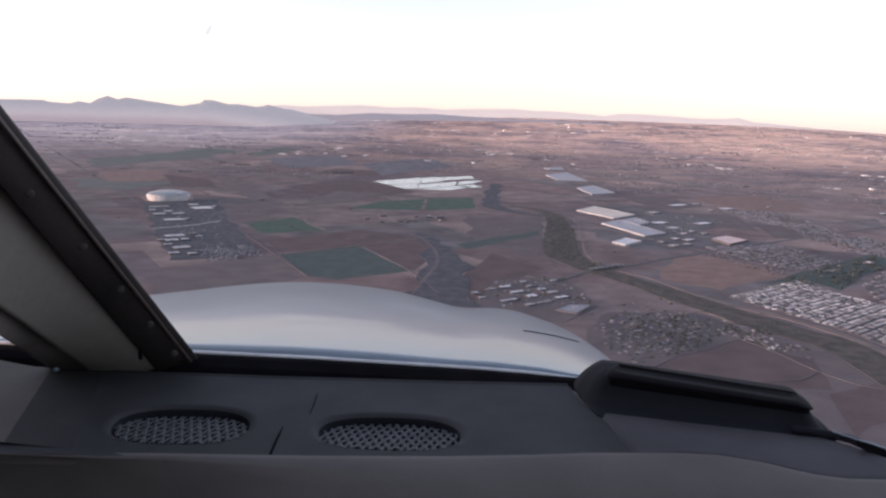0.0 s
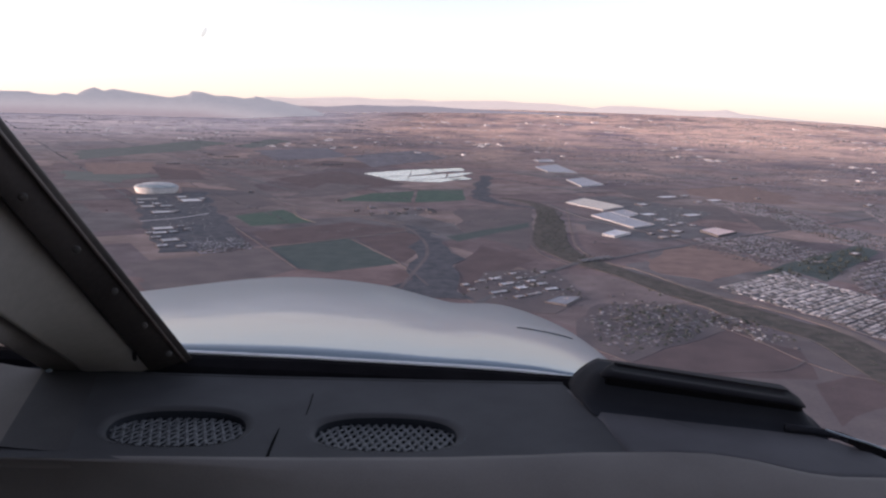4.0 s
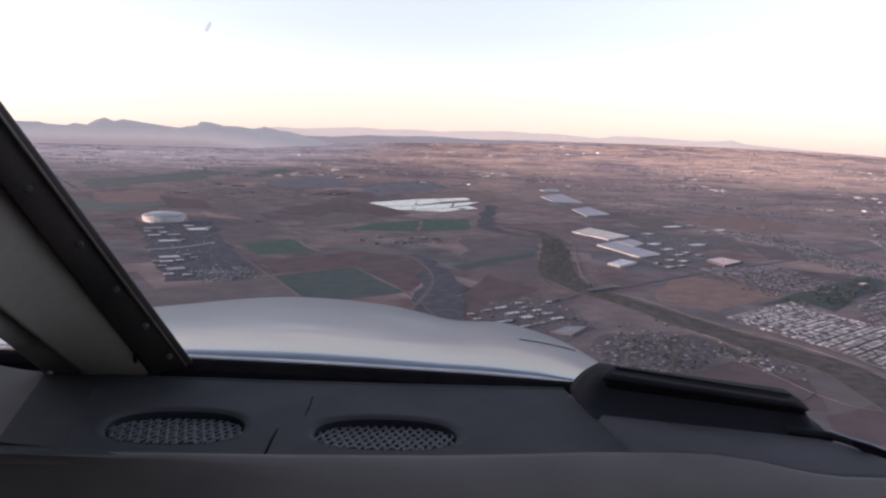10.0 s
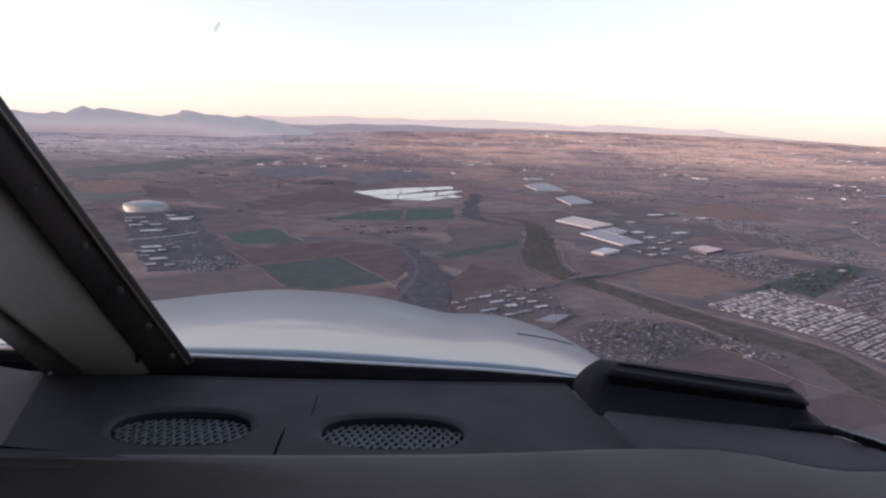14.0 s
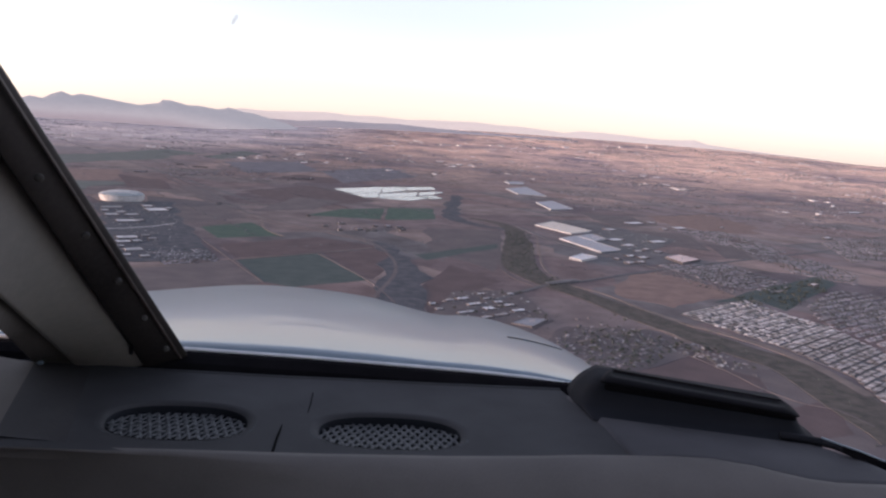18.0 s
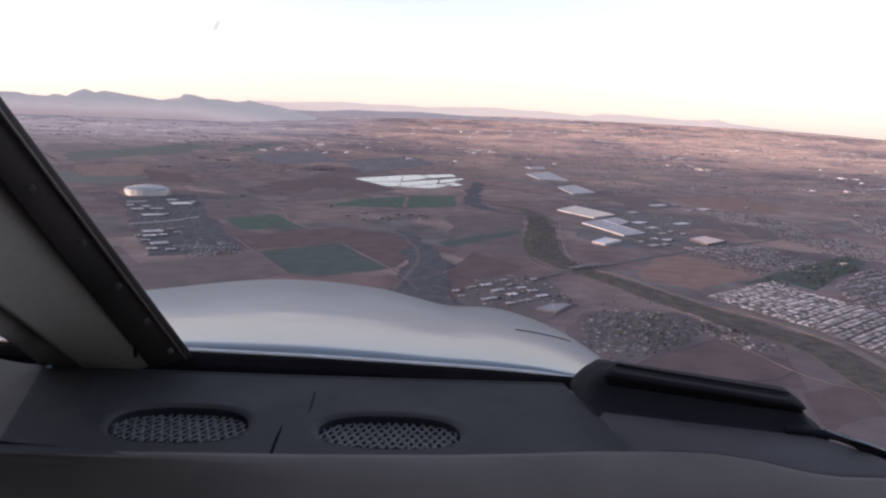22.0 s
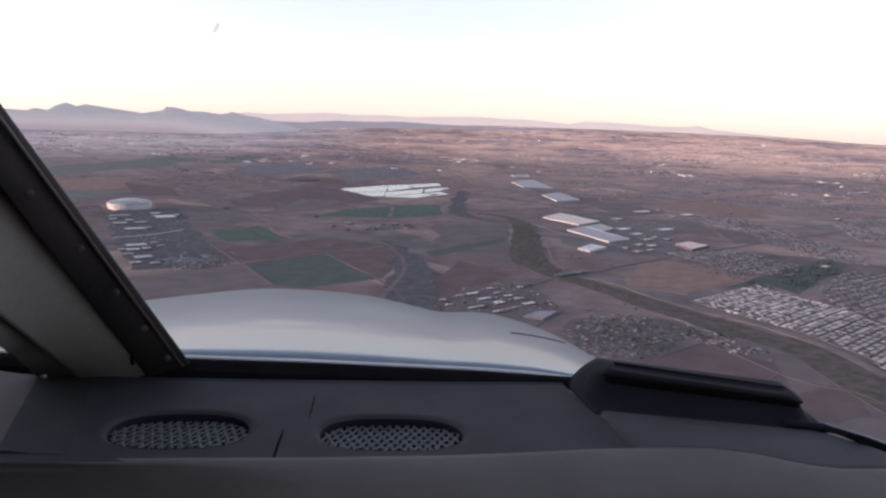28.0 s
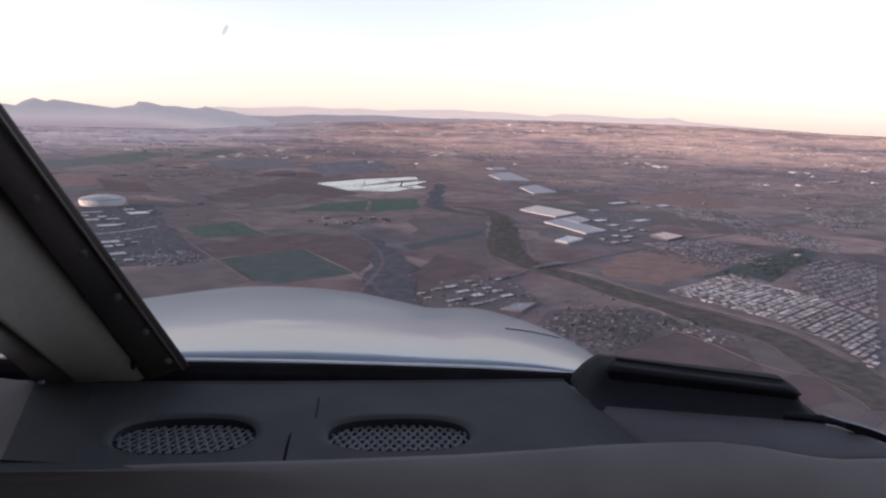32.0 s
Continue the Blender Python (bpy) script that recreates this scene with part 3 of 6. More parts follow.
def strip(name, pts, widths, material, label, category, lift=0.08, wander=0.0):
    """A road, track or wash along points; widths in metres at each."""
    lift = 0.17 + 0.2 * lift
    ps = [Vector(p) for p in pts]
    fine, ws = [], []
    for i in range(len(ps) - 1):
        p0, p1, p2, p3 = ps[max(i - 1, 0)], ps[i], ps[i + 1], ps[min(i + 2, len(ps) - 1)]
        m = max(3, int((p2 - p1).length / 10))
        for s in range(m):
            u = s / m
            q = 0.5 * (2 * p1 + (p2 - p0) * u + (2 * p0 - 5 * p1 + 4 * p2 - p3) * u * u + (3 * p1 - p0 - 3 * p2 + p3) * u ** 3)
            fine.append(q)
            ws.append(widths[i] * (1 - u) + widths[i + 1] * u)
    fine.append(ps[-1])
    ws.append(widths[-1])
    bm = bmesh.new()
    rings = []
    for i, p in enumerate(fine):
        d = (fine[min(i + 1, len(fine) - 1)] - fine[max(i - 1, 0)]).normalized()
        s = Vector((-d.y, d.x))
        wl = ws[i] / 2 * (1 + wander * noise.noise((p.x * 0.06, p.y * 0.06, 1.0)))
        wr = ws[i] / 2 * (1 + wander * noise.noise((p.x * 0.06, p.y * 0.06, 9.0)))
        a, b = p + s * wl, p - s * wr
        rings.append([(a.x, a.y, 0.004), (a.x, a.y, lift), (b.x, b.y, lift), (b.x, b.y, 0.004)])
    loft(bm, rings)
    return tagged(link(name, bm, material), label, category, kind="structure")


strip("river_bed", [(31.6, 711.8), (23.5, 609.9), (21.8, 512.4), (37.1, 480.3), (61.2, 468.7)], [9, 14, 13, 9, 7], M_WASH, "dark scrubby dry river bed", "river bed", 0.09, 1.1)
strip("river_wash", [(34.8, 519.9), (52.9, 500.8), (60.9, 462.9), (55.0, 397.5), (48.1, 333.3), (53.7, 297.8), (66.4, 277.4), (79.3, 250.9), (91.2, 226.8), (101.5, 211.7), (110.9, 195.8), (112.7, 164.8), (112.8, 141.8)], [6, 9, 12, 17, 18, 13, 12, 14, 15, 15, 15, 16, 18], M_WASH_BROWN, "dark scrub-filled river wash", "river bed", 0.12, 0.3)
strip("levee_track", [(77.2, 473.0), (65.2, 379.5), (59.6, 328.1), (64.4, 296.0), (76.6, 281.1), (85.7, 257.9), (94.4, 240.6), (105.3, 228.7), (114.8, 213.3), (119.7, 196.8), (121.2, 173.6)], [0.7, 0.9, 1.1, 1.2, 1.6, 2.4, 3.2, 3.8, 3.8, 3.6, 3.6], M_TRACK, "pale dirt levee track beside the wash", "track", 0.2, 0.2)
strip("bank_track", [(51.4, 466.1), (42.2, 374.6), (38.3, 324.1), (43.6, 296.1), (55.3, 279.8)], [1.4, 1.6, 1.6, 1.4, 1.2], M_SOIL_DARK, "dark eroded bank", "track", 0.2, 0.3)
strip("left_wash", [(-29.0, 374.4), (-12.9, 341.8), (-6.7, 302.2), (-7.9, 262.6), (-10.3, 224.2)], [10, 13, 16, 20, 22], M_WASH, "dark dry wash bending round the fields", "river bed", 0.1, 1.1)
strip("canal_road", [(-257.7, 692.5), (-193.0, 581.6), (-134.7, 476.0), (-100.9, 431.1), (-60.9, 401.2), (-28.9, 372.5), (-14.6, 331.8), (-10.9, 295.1), (-14.4, 261.5), (-17.7, 234.5)], [3.4, 3.2, 2.8, 2.2, 1.7, 1.6, 1.6, 1.7, 1.6, 1.4], M_SOIL_TAN, "pale dirt road beside a canal", "track", 0.22, 0.2)
strip("rail_line", [(-250.5, 696.0), (-185.3, 584.6), (-128.2, 477.9), (-94.7, 435.5), (-54.5, 402.8), (-26.3, 379.1), (-6.8, 346.4)], [1.0, 1.0, 1.0, 0.9, 0.9, 0.9, 0.9], M_ROAD, "dark railway bed", "railway", 0.24)
strip("farm_track", [(-100.9, 431.1), (-89.6, 394.2), (-74.8, 372.0)], [1.6, 1.6, 1.4], M_TRACK, "pale farm track", "track", 0.24)
strip("farm_track", [(-82.3, 298.8), (-49.9, 329.5), (-19.0, 361.4)], [0.9, 0.9, 0.8], M_TRACK, "pale farm track between fields", "track", 0.24)
strip("farm_track", [(-49.9, 329.5), (-21.1, 276.0), (-8.1, 240.0)], [0.8, 0.8, 0.8], M_SOIL_TAN, "pale farm track between fields", "track", 0.25)
strip("farm_track", [(-122.2, 367.1), (-82.3, 298.8), (-58.2, 257.6)], [1.0, 0.9, 0.9], M_SOIL_TAN, "pale farm track between fields", "track", 0.26)
strip("avenue", [(7.4, 216.0), (24.7, 249.0), (52.1, 288.1), (67.8, 300.2), (118.6, 345.3), (212.0, 419.7), (324.3, 507.0)], [2.2, 2.2, 2.2, 2.2, 2.2, 2.2, 2.2], M_ROAD, "long straight asphalt avenue crossing the wash", "road", 0.3)
strip("avenue", [(135.6, 317.0), (126.6, 343.7), (107.9, 379.1), (82.2, 426.4), (66.0, 491.4)], [1.6, 1.6, 1.6, 1.6, 1.6], M_ROAD, "asphalt road past the warehouses", "road", 0.28)
strip("street", [(100.2, 575.5), (217.4, 646.3), (402.1, 809.0)], [2.0, 2.0, 2.0], M_ROAD, "far asphalt street", "road", 0.26)
strip("street", [(48.6, 205.4), (78.5, 228.8), (87.2, 216.3), (87.8, 188.2)], [1.1, 1.1, 1.1, 1.1], M_TRACK, "pale dirt street among houses", "road", 0.26)
strip("dirt_track", [(79.0, 206.0), (87.5, 190.0), (92.5, 174.0), (98.5, 165.0), (105.5, 161.5), (108.5, 152.0)], [0.5, 0.5, 0.5, 0.6, 0.6, 0.6], M_SOIL_TAN, "pale dirt track round the fallow fields", "track", 0.25, 0.2)
strip("dirt_track", [(45.0, 157.0), (66.0, 163.0), (84.0, 166.5), (92.5, 174.0)], [0.4, 0.4, 0.45, 0.45], M_SOIL_TAN, "thin pale dirt track between fallow fields", "track", 0.26, 0.2)
strip("street", [(41.0, 190.0), (56.0, 206.0), (70.0, 224.0)], [0.7, 0.7, 0.7], M_SOIL_TAN, "dusty street among the houses", "road", 0.27)
strip("street", [(46.0, 176.0), (64.0, 194.0), (80.0, 214.0)], [0.7, 0.7, 0.7], M_SOIL_TAN, "dusty street among the houses", "road", 0.27)
strip("stadium_road", [(-163.0, 355.7), (-148.1, 371.3), (-139.7, 390.9)], [1.4, 1.4, 1.4], M_CONCRETE, "pale concrete stadium road", "road", 0.28)
strip("stadium_road", [(-249.2, 478.7), (-233.0, 503.3)], [3.0, 3.0], M_SOIL_ORANGE, "sunlit tan road to the stadium", "road", 0.28)


def bridge():
    """Road bridge over the wash: deck, two railings and piers."""
    a, b = Vector((54.5, 290.8)), Vector((70.1, 303.1))
    d = b - a
    ang = math.degrees(math.atan2(d.y, d.x))
    t = thing("bridge", "low concrete road bridge across the river wash", "bridge", at=((a.x + b.x) / 2, (a.y + b.y) / 2, 0), turn=ang)
    w = d.length
    part("deck", box(bmesh.new(), (0, 0, 0.55), (w, 2.4, 0.3), 0, 0.05), M_ROAD, t)
    for y in (-1.15, 1.15):
        part("railing", box(bmesh.new(), (0, y, 0.85), (w, 0.1, 0.2)), M_CONCRETE, t)
    for i in range(5):
        part("pier", box(bmesh.new(), ((i - 2) * w / 5.2, 0, 0), (0.35, 2.1, 0.56)), M_CONCRETE, t)


bridge()


def basins():
    """Pale recharge ponds divided by narrow earth berms."""
    t = thing("water_basins", "pale sky-reflecting water basins divided by dark earth berms", "pond", kind="structure")
    for pts in ([(-89.8, 688.5), (-48.5, 750.2), (-45.0, 680.6), (-72.3, 657.0)], [(-46.8, 751.0), (-28.5, 767.2), (-20.9, 724.7), (-42.9, 681.5)], [(-26.6, 768.1), (6.0, 799.7), (9.6, 768.3), (-18.2, 733.2)], [(-70.1, 651.8), (-45.7, 673.9), (-43.4, 627.6), (-54.3, 623.5)], [(-43.6, 668.5), (-9.0, 715.6), (-10.5, 669.2), (-41.4, 628.3)], [(-6.1, 716.8), (7.5, 736.9), (18.3, 741.5), (7.2, 701.8), (-7.3, 676.7)], [(-41.1, 623.0), (-9.3, 663.6), (6.9, 663.9), (-13.6, 622.4)], [(-6.6, 664.7), (7.1, 688.7), (16.2, 667.5), (4.2, 651.2)]):
        c = sum((Vector(p) for p in pts), Vector((0, 0))) / len(pts)
        part("pond", prism(bmesh.new(), [(c + (Vector(p) - c) * 1.045)[:] for p in pts], 0.10, 0.3), M_WATER, t)


basins()


def section_roads():
    """The mile grid of roads and field edges over the whole plain."""
    bm = bmesh.new()
    rr = random.Random(12)
    for k in range(-24, 25):
        for turn in (GRID, GRID + math.pi / 2):
            u, v = Vector((math.cos(turn), math.sin(turn))), Vector((-math.sin(turn), math.cos(turn)))
            c = v * (k * 114.0 + 31.0)
            w = 0.9 if k % 2 else 1.5
            a0, a1 = rr.uniform(-2600, -1200), rr.uniform(1200, 2600)
            for i in range(24):
                p, q = c + u * (a0 + (a1 - a0) * i / 24), c + u * (a0 + (a1 - a0) * (i + 1) / 24)
                if min(p.length, q.length) < 420 or max(p.length, q.length) > 1450 or q.y < 0 and p.y < 0 or rr.random() < 0.15:
                    continue
                z = 0.05
                vs = [bm.verts.new((*(e + v * s), z)) for e, s in ((p, -w), (q, -w), (q, w), (p, w))]
                bm.faces.new(vs)
    bmesh.ops.recalc_face_normals(bm, faces=bm.faces)
    tagged(link("section_roads", bm, M_ROAD), "straight asphalt grid roads across the plain", "road", kind="structure")


section_roads()

# ---- mountains ----
def ridge(name, profile, reach, depth, material, label, rough, seed, fall=1.2):
    """A mountain range: slopes with spurs and gullies rise from the plain to a crest that follows bearings and heights."""
    az0, az1 = profile[0][0], profile[-1][0]
    n = int((az1 - az0) * (14 if az1 - az0 < 100 else 6))
    rows = 26
    rings = []
    az_list, h_list = [p for p, _ in profile], [q for _, q in profile]
    for i in range(n + 1):
        az = az0 + (az1 - az0) * i / n
        h = float(np.interp(az, az_list, h_list))
        a = radians(az)
        row = []
        for j in range(rows + 1):
            u = -1 + 2 * j / rows
            r = reach + u * depth * (1.1 if u < 0 else 1.0)
            x, y = r * math.sin(a), r * math.cos(a)
            warp = noise.fractal((x / 420.0, y / 420.0, seed + 3), 1.0, 2.2, 3)   # spurs and bays of the mountain front
            k = max(0.0, 1 - abs(u) + 0.22 * warp * (1 - (1 - abs(u)) ** 2) * (1 - abs(u)) ** 0.5 - 0.10 * abs(u)) ** fall
            spur = noise.fractal((x / 130.0, y / 130.0, seed), 0.8, 2.1, 5)
            crag = noise.noise((az * 1.9, seed, 0.3)) * 3.5 + noise.noise((az * 4.3, seed, 1.3)) * 4.5 + noise.noise((az * 11.0, seed, 2.3)) * 2.0
            wide = 6.0 * abs(u) * min(1.0, max(0.1, (az1 - az - 1.0) / 9.0))   # peaks spread into a broad even flank
            h2 = sum(float(np.interp(az + d * wide, az_list, h_list)) for d in (-1, -0.5, 0, 0.5, 1)) / 5 if wide else h
            z = h2 * k * (1 + rough * spur * (1 - k)) + crag * rough * 2.4 * k ** 8
            row.append((x, y, max(z, -0.5)))
        rings.append(row)
    bm = loft(bmesh.new(), rings)
    return tagged(link(name, bm, material, True), label, "mountain", kind="structure")


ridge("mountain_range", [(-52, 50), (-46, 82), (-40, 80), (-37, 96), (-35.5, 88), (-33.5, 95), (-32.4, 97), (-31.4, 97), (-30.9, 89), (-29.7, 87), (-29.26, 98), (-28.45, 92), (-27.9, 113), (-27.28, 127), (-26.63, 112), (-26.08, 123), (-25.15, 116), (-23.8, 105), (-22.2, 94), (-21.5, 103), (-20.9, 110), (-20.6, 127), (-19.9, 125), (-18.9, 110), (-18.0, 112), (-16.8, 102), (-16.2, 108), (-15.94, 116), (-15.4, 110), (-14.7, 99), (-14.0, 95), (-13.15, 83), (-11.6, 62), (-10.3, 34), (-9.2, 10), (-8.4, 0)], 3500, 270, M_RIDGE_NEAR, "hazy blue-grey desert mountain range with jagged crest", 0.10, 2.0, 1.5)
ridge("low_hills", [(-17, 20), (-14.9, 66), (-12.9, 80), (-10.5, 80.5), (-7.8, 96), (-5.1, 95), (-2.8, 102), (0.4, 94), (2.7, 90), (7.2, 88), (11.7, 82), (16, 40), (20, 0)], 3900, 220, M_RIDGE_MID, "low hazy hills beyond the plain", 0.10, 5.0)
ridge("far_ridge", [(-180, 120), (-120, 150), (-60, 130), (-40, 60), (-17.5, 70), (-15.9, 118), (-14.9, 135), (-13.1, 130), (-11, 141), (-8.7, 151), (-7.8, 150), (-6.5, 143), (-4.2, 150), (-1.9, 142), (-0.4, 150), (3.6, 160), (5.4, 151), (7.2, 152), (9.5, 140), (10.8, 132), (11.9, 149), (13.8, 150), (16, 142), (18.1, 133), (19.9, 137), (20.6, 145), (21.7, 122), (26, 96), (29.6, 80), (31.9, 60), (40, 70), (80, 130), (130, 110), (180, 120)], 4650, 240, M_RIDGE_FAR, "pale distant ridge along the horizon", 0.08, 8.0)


# ---- buildings ----
def flat_building(name, pts, h, roof, wall, label, category="building", group="", detail=True):
    """A flat-roofed hall over a plan outline: walls, roof deck, parapet, roof units and a door band."""
    c = sum((Vector(p) for p in pts), Vector((0, 0))) / len(pts)
    loc = [(p[0] - c.x, p[1] - c.y) for p in pts]
    t = thing(name, label, category, group, at=(c.x, c.y, 0))
    part("wall", prism(bmesh.new(), loc, 0, h), wall, t)
    ins = [(x * 0.985, y * 0.985) for x, y in loc]
    part("roof", prism(bmesh.new(), ins, h, h + 0.12), roof, t)
    bm = bmesh.new()
    loft(bm, [[(x, y, h), (x, y, h + 0.3), (x * 0.985, y * 0.985, h + 0.3), (x * 0.985, y * 0.985, h + 0.1)] for x, y in loc + loc[:1]])
    part("parapet", bm, wall, t)
    if detail:
        rng = random.Random(int(abs(c.x * 7 + c.y)))
        size = max((Vector(a) - Vector(b)).length for a in loc for b in loc)
        for _ in range(max(2, min(6, int(size / 6)))):
            a, b = rng.random() * 0.6, rng.randrange(len(loc))
            q = Vector(loc[b]) * a * 0.8
            bm = bmesh.new()
            box(bm, (q.x, q.y, h + 0.12), (0.5 + rng.random() * 0.5, 0.5, 0.35), GRID, 0.04)
            part("roof_unit", bm, M_CONCRETE, t)
        a, b = Vector(loc[0]), Vector(loc[-1])
        best = min(range(len(loc)), key=lambda i: (loc[i][1] + loc[(i + 1) % len(loc)][1]))
        a, b = Vector(loc[best]), Vector(loc[(best + 1) % len(loc)])
        d = b - a
        nrm = Vector((d.y, -d.x)).normalized()
        if nrm.dot((a + b) / 2) < 0:
            nrm = -nrm
        k = max(2, int(d.length / 3.0))
        for i in range(k):
            q = a.lerp(b, (i + 0.5) / k) + nrm * 0.02
            bm = bmesh.new()
            box(bm, (q.x, q.y, h * 0.12), (d.length / k * 0.5, 0.08, h * 0.45), math.atan2(d.y, d.x), 0.01)
            part("window", bm, M_WINDOW, t)
    return t


def rect(cx, cy, w, d, turn=GRID):
    u, v = Vector((math.cos(turn), math.sin(turn))), Vector((-math.sin(turn), math.cos(turn)))
    c = Vector((cx, cy))
    return [tuple(c + u * (sx * w / 2) + v * (sy * d / 2)) for sx, sy in ((-1, -1), (1, -1), (1, 1), (-1, 1))]


flat_building("warehouse", [(80.9, 502.1), (99.0, 531.6), (119.3, 487.2), (99.9, 464.5)], 0.65, M_ROOF_CREAM, M_WALL_WHITE, "long cream-roofed warehouse beside the wash", "warehouse", "")
flat_building("warehouse", [(103.6, 457.2), (115.6, 471.4), (119.9, 450.6), (108.9, 435.2)], 0.65, M_ROOF_GREY, M_WALL_WHITE, "grey-roofed wing of the long warehouse", "warehouse", "")
flat_building("warehouse", [(86.8, 437.3), (102.1, 456.8), (117.7, 405.2), (102.2, 391.5)], 0.65, M_ROOF_GREY, M_WALL_WHITE, "long grey-roofed warehouse with white sunlit wall", "warehouse", "")
flat_building("warehouse", [(78.6, 363.9), (88.5, 378.8), (95.6, 371.0), (83.5, 356.3)], 0.9, M_ROOF_WHITE, M_WALL_WHITE, "white flat-roofed warehouse beside the yards", "warehouse", "")
flat_building("warehouse", [(138.9, 389.5), (151.5, 402.2), (158.8, 387.9), (142.6, 371.6)], 0.9, M_ROOF_PINK, M_WALL, "dusty pink flat-roofed hall", "warehouse", "")
flat_building("warehouse", [(97.8, 860.8), (131.5, 917.1), (136.5, 784.2), (103.5, 785.7)], 0.65, M_ROOF_GREY, M_WALL_WHITE, "far pale grey flat-roofed warehouse", "warehouse", "")
flat_building("warehouse", [(110.4, 998.4), (138.4, 1026.6), (137.3, 976.1), (114.6, 964.1)], 0.65, M_ROOF_GREY, M_WALL_WHITE, "far pale grey flat-roofed warehouse", "warehouse", "")
flat_building("warehouse", [(110.1, 691.3), (132.4, 725.3), (139.3, 650.6), (113.8, 626.3)], 0.65, M_ROOF_GREY, M_WALL_WHITE, "far pale grey warehouse with dark gaps", "warehouse", "")
flat_building("workshop", rect(*(137.5, 507.9), 9.3, 9.3 * 0.78, GRID), 0.42, M_ROOF_WHITE, M_WALL, "small white-roofed workshop in the industrial yards", "workshop", "industrial sheds", False)
flat_building("workshop", rect(*(126.7, 452.3), 11.5, 11.5 * 0.65, GRID), 0.42, M_ROOF_WHITE, M_WALL, "small white-roofed workshop in the industrial yards", "workshop", "industrial sheds", False)
flat_building("workshop", rect(*(129.6, 430.5), 8.6, 8.6 * 0.65, GRID), 0.42, M_ROOF_WHITE, M_WALL, "small white-roofed workshop in the industrial yards", "workshop", "industrial sheds", False)
flat_building("workshop", rect(*(129.1, 407.8), 5.9, 5.9 * 0.65, GRID), 0.42, M_ROOF_WHITE, M_WALL, "small white-roofed workshop in the industrial yards", "workshop", "industrial sheds", True)
flat_building("workshop", rect(*(156.4, 457.0), 13.4, 13.4 * 0.52, GRID), 0.42, M_ROOF_WHITE, M_WALL, "small white-roofed workshop in the industrial yards", "workshop", "industrial sheds", False)
flat_building("workshop", rect(*(137.1, 418.3), 4.6, 4.6 * 0.78, GRID), 0.42, M_ROOF_WHITE, M_WALL, "small white-roofed workshop in the industrial yards", "workshop", "industrial sheds", False)
flat_building("workshop", rect(*(141.8, 410.6), 4.9, 4.9 * 0.78, GRID), 0.42, M_ROOF_WHITE, M_WALL, "small white-roofed workshop in the industrial yards", "workshop", "industrial sheds", True)
flat_building("workshop", rect(*(118.0, 387.0), 5.6, 5.6 * 0.78, GRID), 0.42, M_ROOF_WHITE, M_WALL, "small white-roofed workshop in the industrial yards", "workshop", "industrial sheds", True)
flat_building("workshop", rect(*(124.5, 384.5), 6.9, 6.9 * 0.65, GRID), 0.42, M_ROOF_WHITE, M_WALL, "small white-roofed workshop in the industrial yards", "workshop", "industrial sheds", True)
flat_building("workshop", rect(*(111.1, 363.5), 5.8, 5.8 * 0.65, GRID), 0.42, M_ROOF_WHITE, M_WALL, "small white-roofed workshop in the industrial yards", "workshop", "industrial sheds", True)
flat_building("workshop", rect(*(118.7, 368.6), 4.6, 4.6 * 0.78, GRID), 0.42, M_ROOF_WHITE, M_WALL, "small white-roofed workshop in the industrial yards", "workshop", "industrial sheds", True)
flat_building("workshop", rect(*(205.2, 551.5), 13.6, 13.6 * 0.52, GRID), 0.42, M_ROOF_WHITE, M_WALL, "small white-roofed workshop in the industrial yards", "workshop", "industrial sheds", False)
flat_building("workshop", rect(*(172.2, 564.8), 19.0, 19.0 * 0.39, GRID), 0.42, M_ROOF_WHITE, M_WALL, "small white-roofed workshop in the industrial yards", "workshop", "industrial sheds", False)
flat_building("workshop", rect(*(190.4, 578.4), 9.8, 9.8 * 0.52, GRID), 0.42, M_ROOF_WHITE, M_WALL, "small white-roofed workshop in the industrial yards", "workshop", "industrial sheds", False)
flat_building("workshop", rect(*(187.6, 535.6), 7.0, 7.0 * 0.65, GRID), 0.42, M_ROOF_WHITE, M_WALL, "small white-roofed workshop in the industrial yards", "workshop", "industrial sheds", False)
flat_building("workshop", rect(*(106.9, 373.3), 3.3, 3.3 * 1.17, GRID), 0.42, M_ROOF_WHITE, M_WALL, "small white-roofed workshop in the industrial yards", "workshop", "industrial sheds", True)
flat_building("school_block", rect(*(16.3, 254.0), 5.2, 5.2 * 0.575, GRID), 0.32, M_ROOF_WHITE, M_WALL, "white flat-roofed school block on dark grounds", "school", "school blocks", True)
flat_building("school_block", rect(*(20.4, 246.6), 6.0, 6.0 * 0.46, GRID), 0.32, M_ROOF_WHITE, M_WALL, "white flat-roofed school block on dark grounds", "school", "school blocks", True)
flat_building("school_block", rect(*(26.0, 256.4), 5.3, 5.3 * 0.46, GRID), 0.32, M_ROOF_WHITE, M_WALL, "white flat-roofed school block on dark grounds", "school", "school blocks", True)
flat_building("school_block", rect(*(29.7, 252.4), 4.3, 4.3 * 0.575, GRID), 0.32, M_ROOF_WHITE, M_WALL, "white flat-roofed school block on dark grounds", "school", "school blocks", True)
flat_building("school_block", rect(*(25.1, 241.4), 4.5, 4.5 * 0.805, GRID), 0.32, M_ROOF_WHITE, M_WALL, "white flat-roofed school block on dark grounds", "school", "school blocks", True)
flat_building("school_block", rect(*(33.0, 248.5), 5.2, 5.2 * 0.69, GRID), 0.32, M_ROOF_WHITE, M_WALL, "white flat-roofed school block on dark grounds", "school", "school blocks", True)
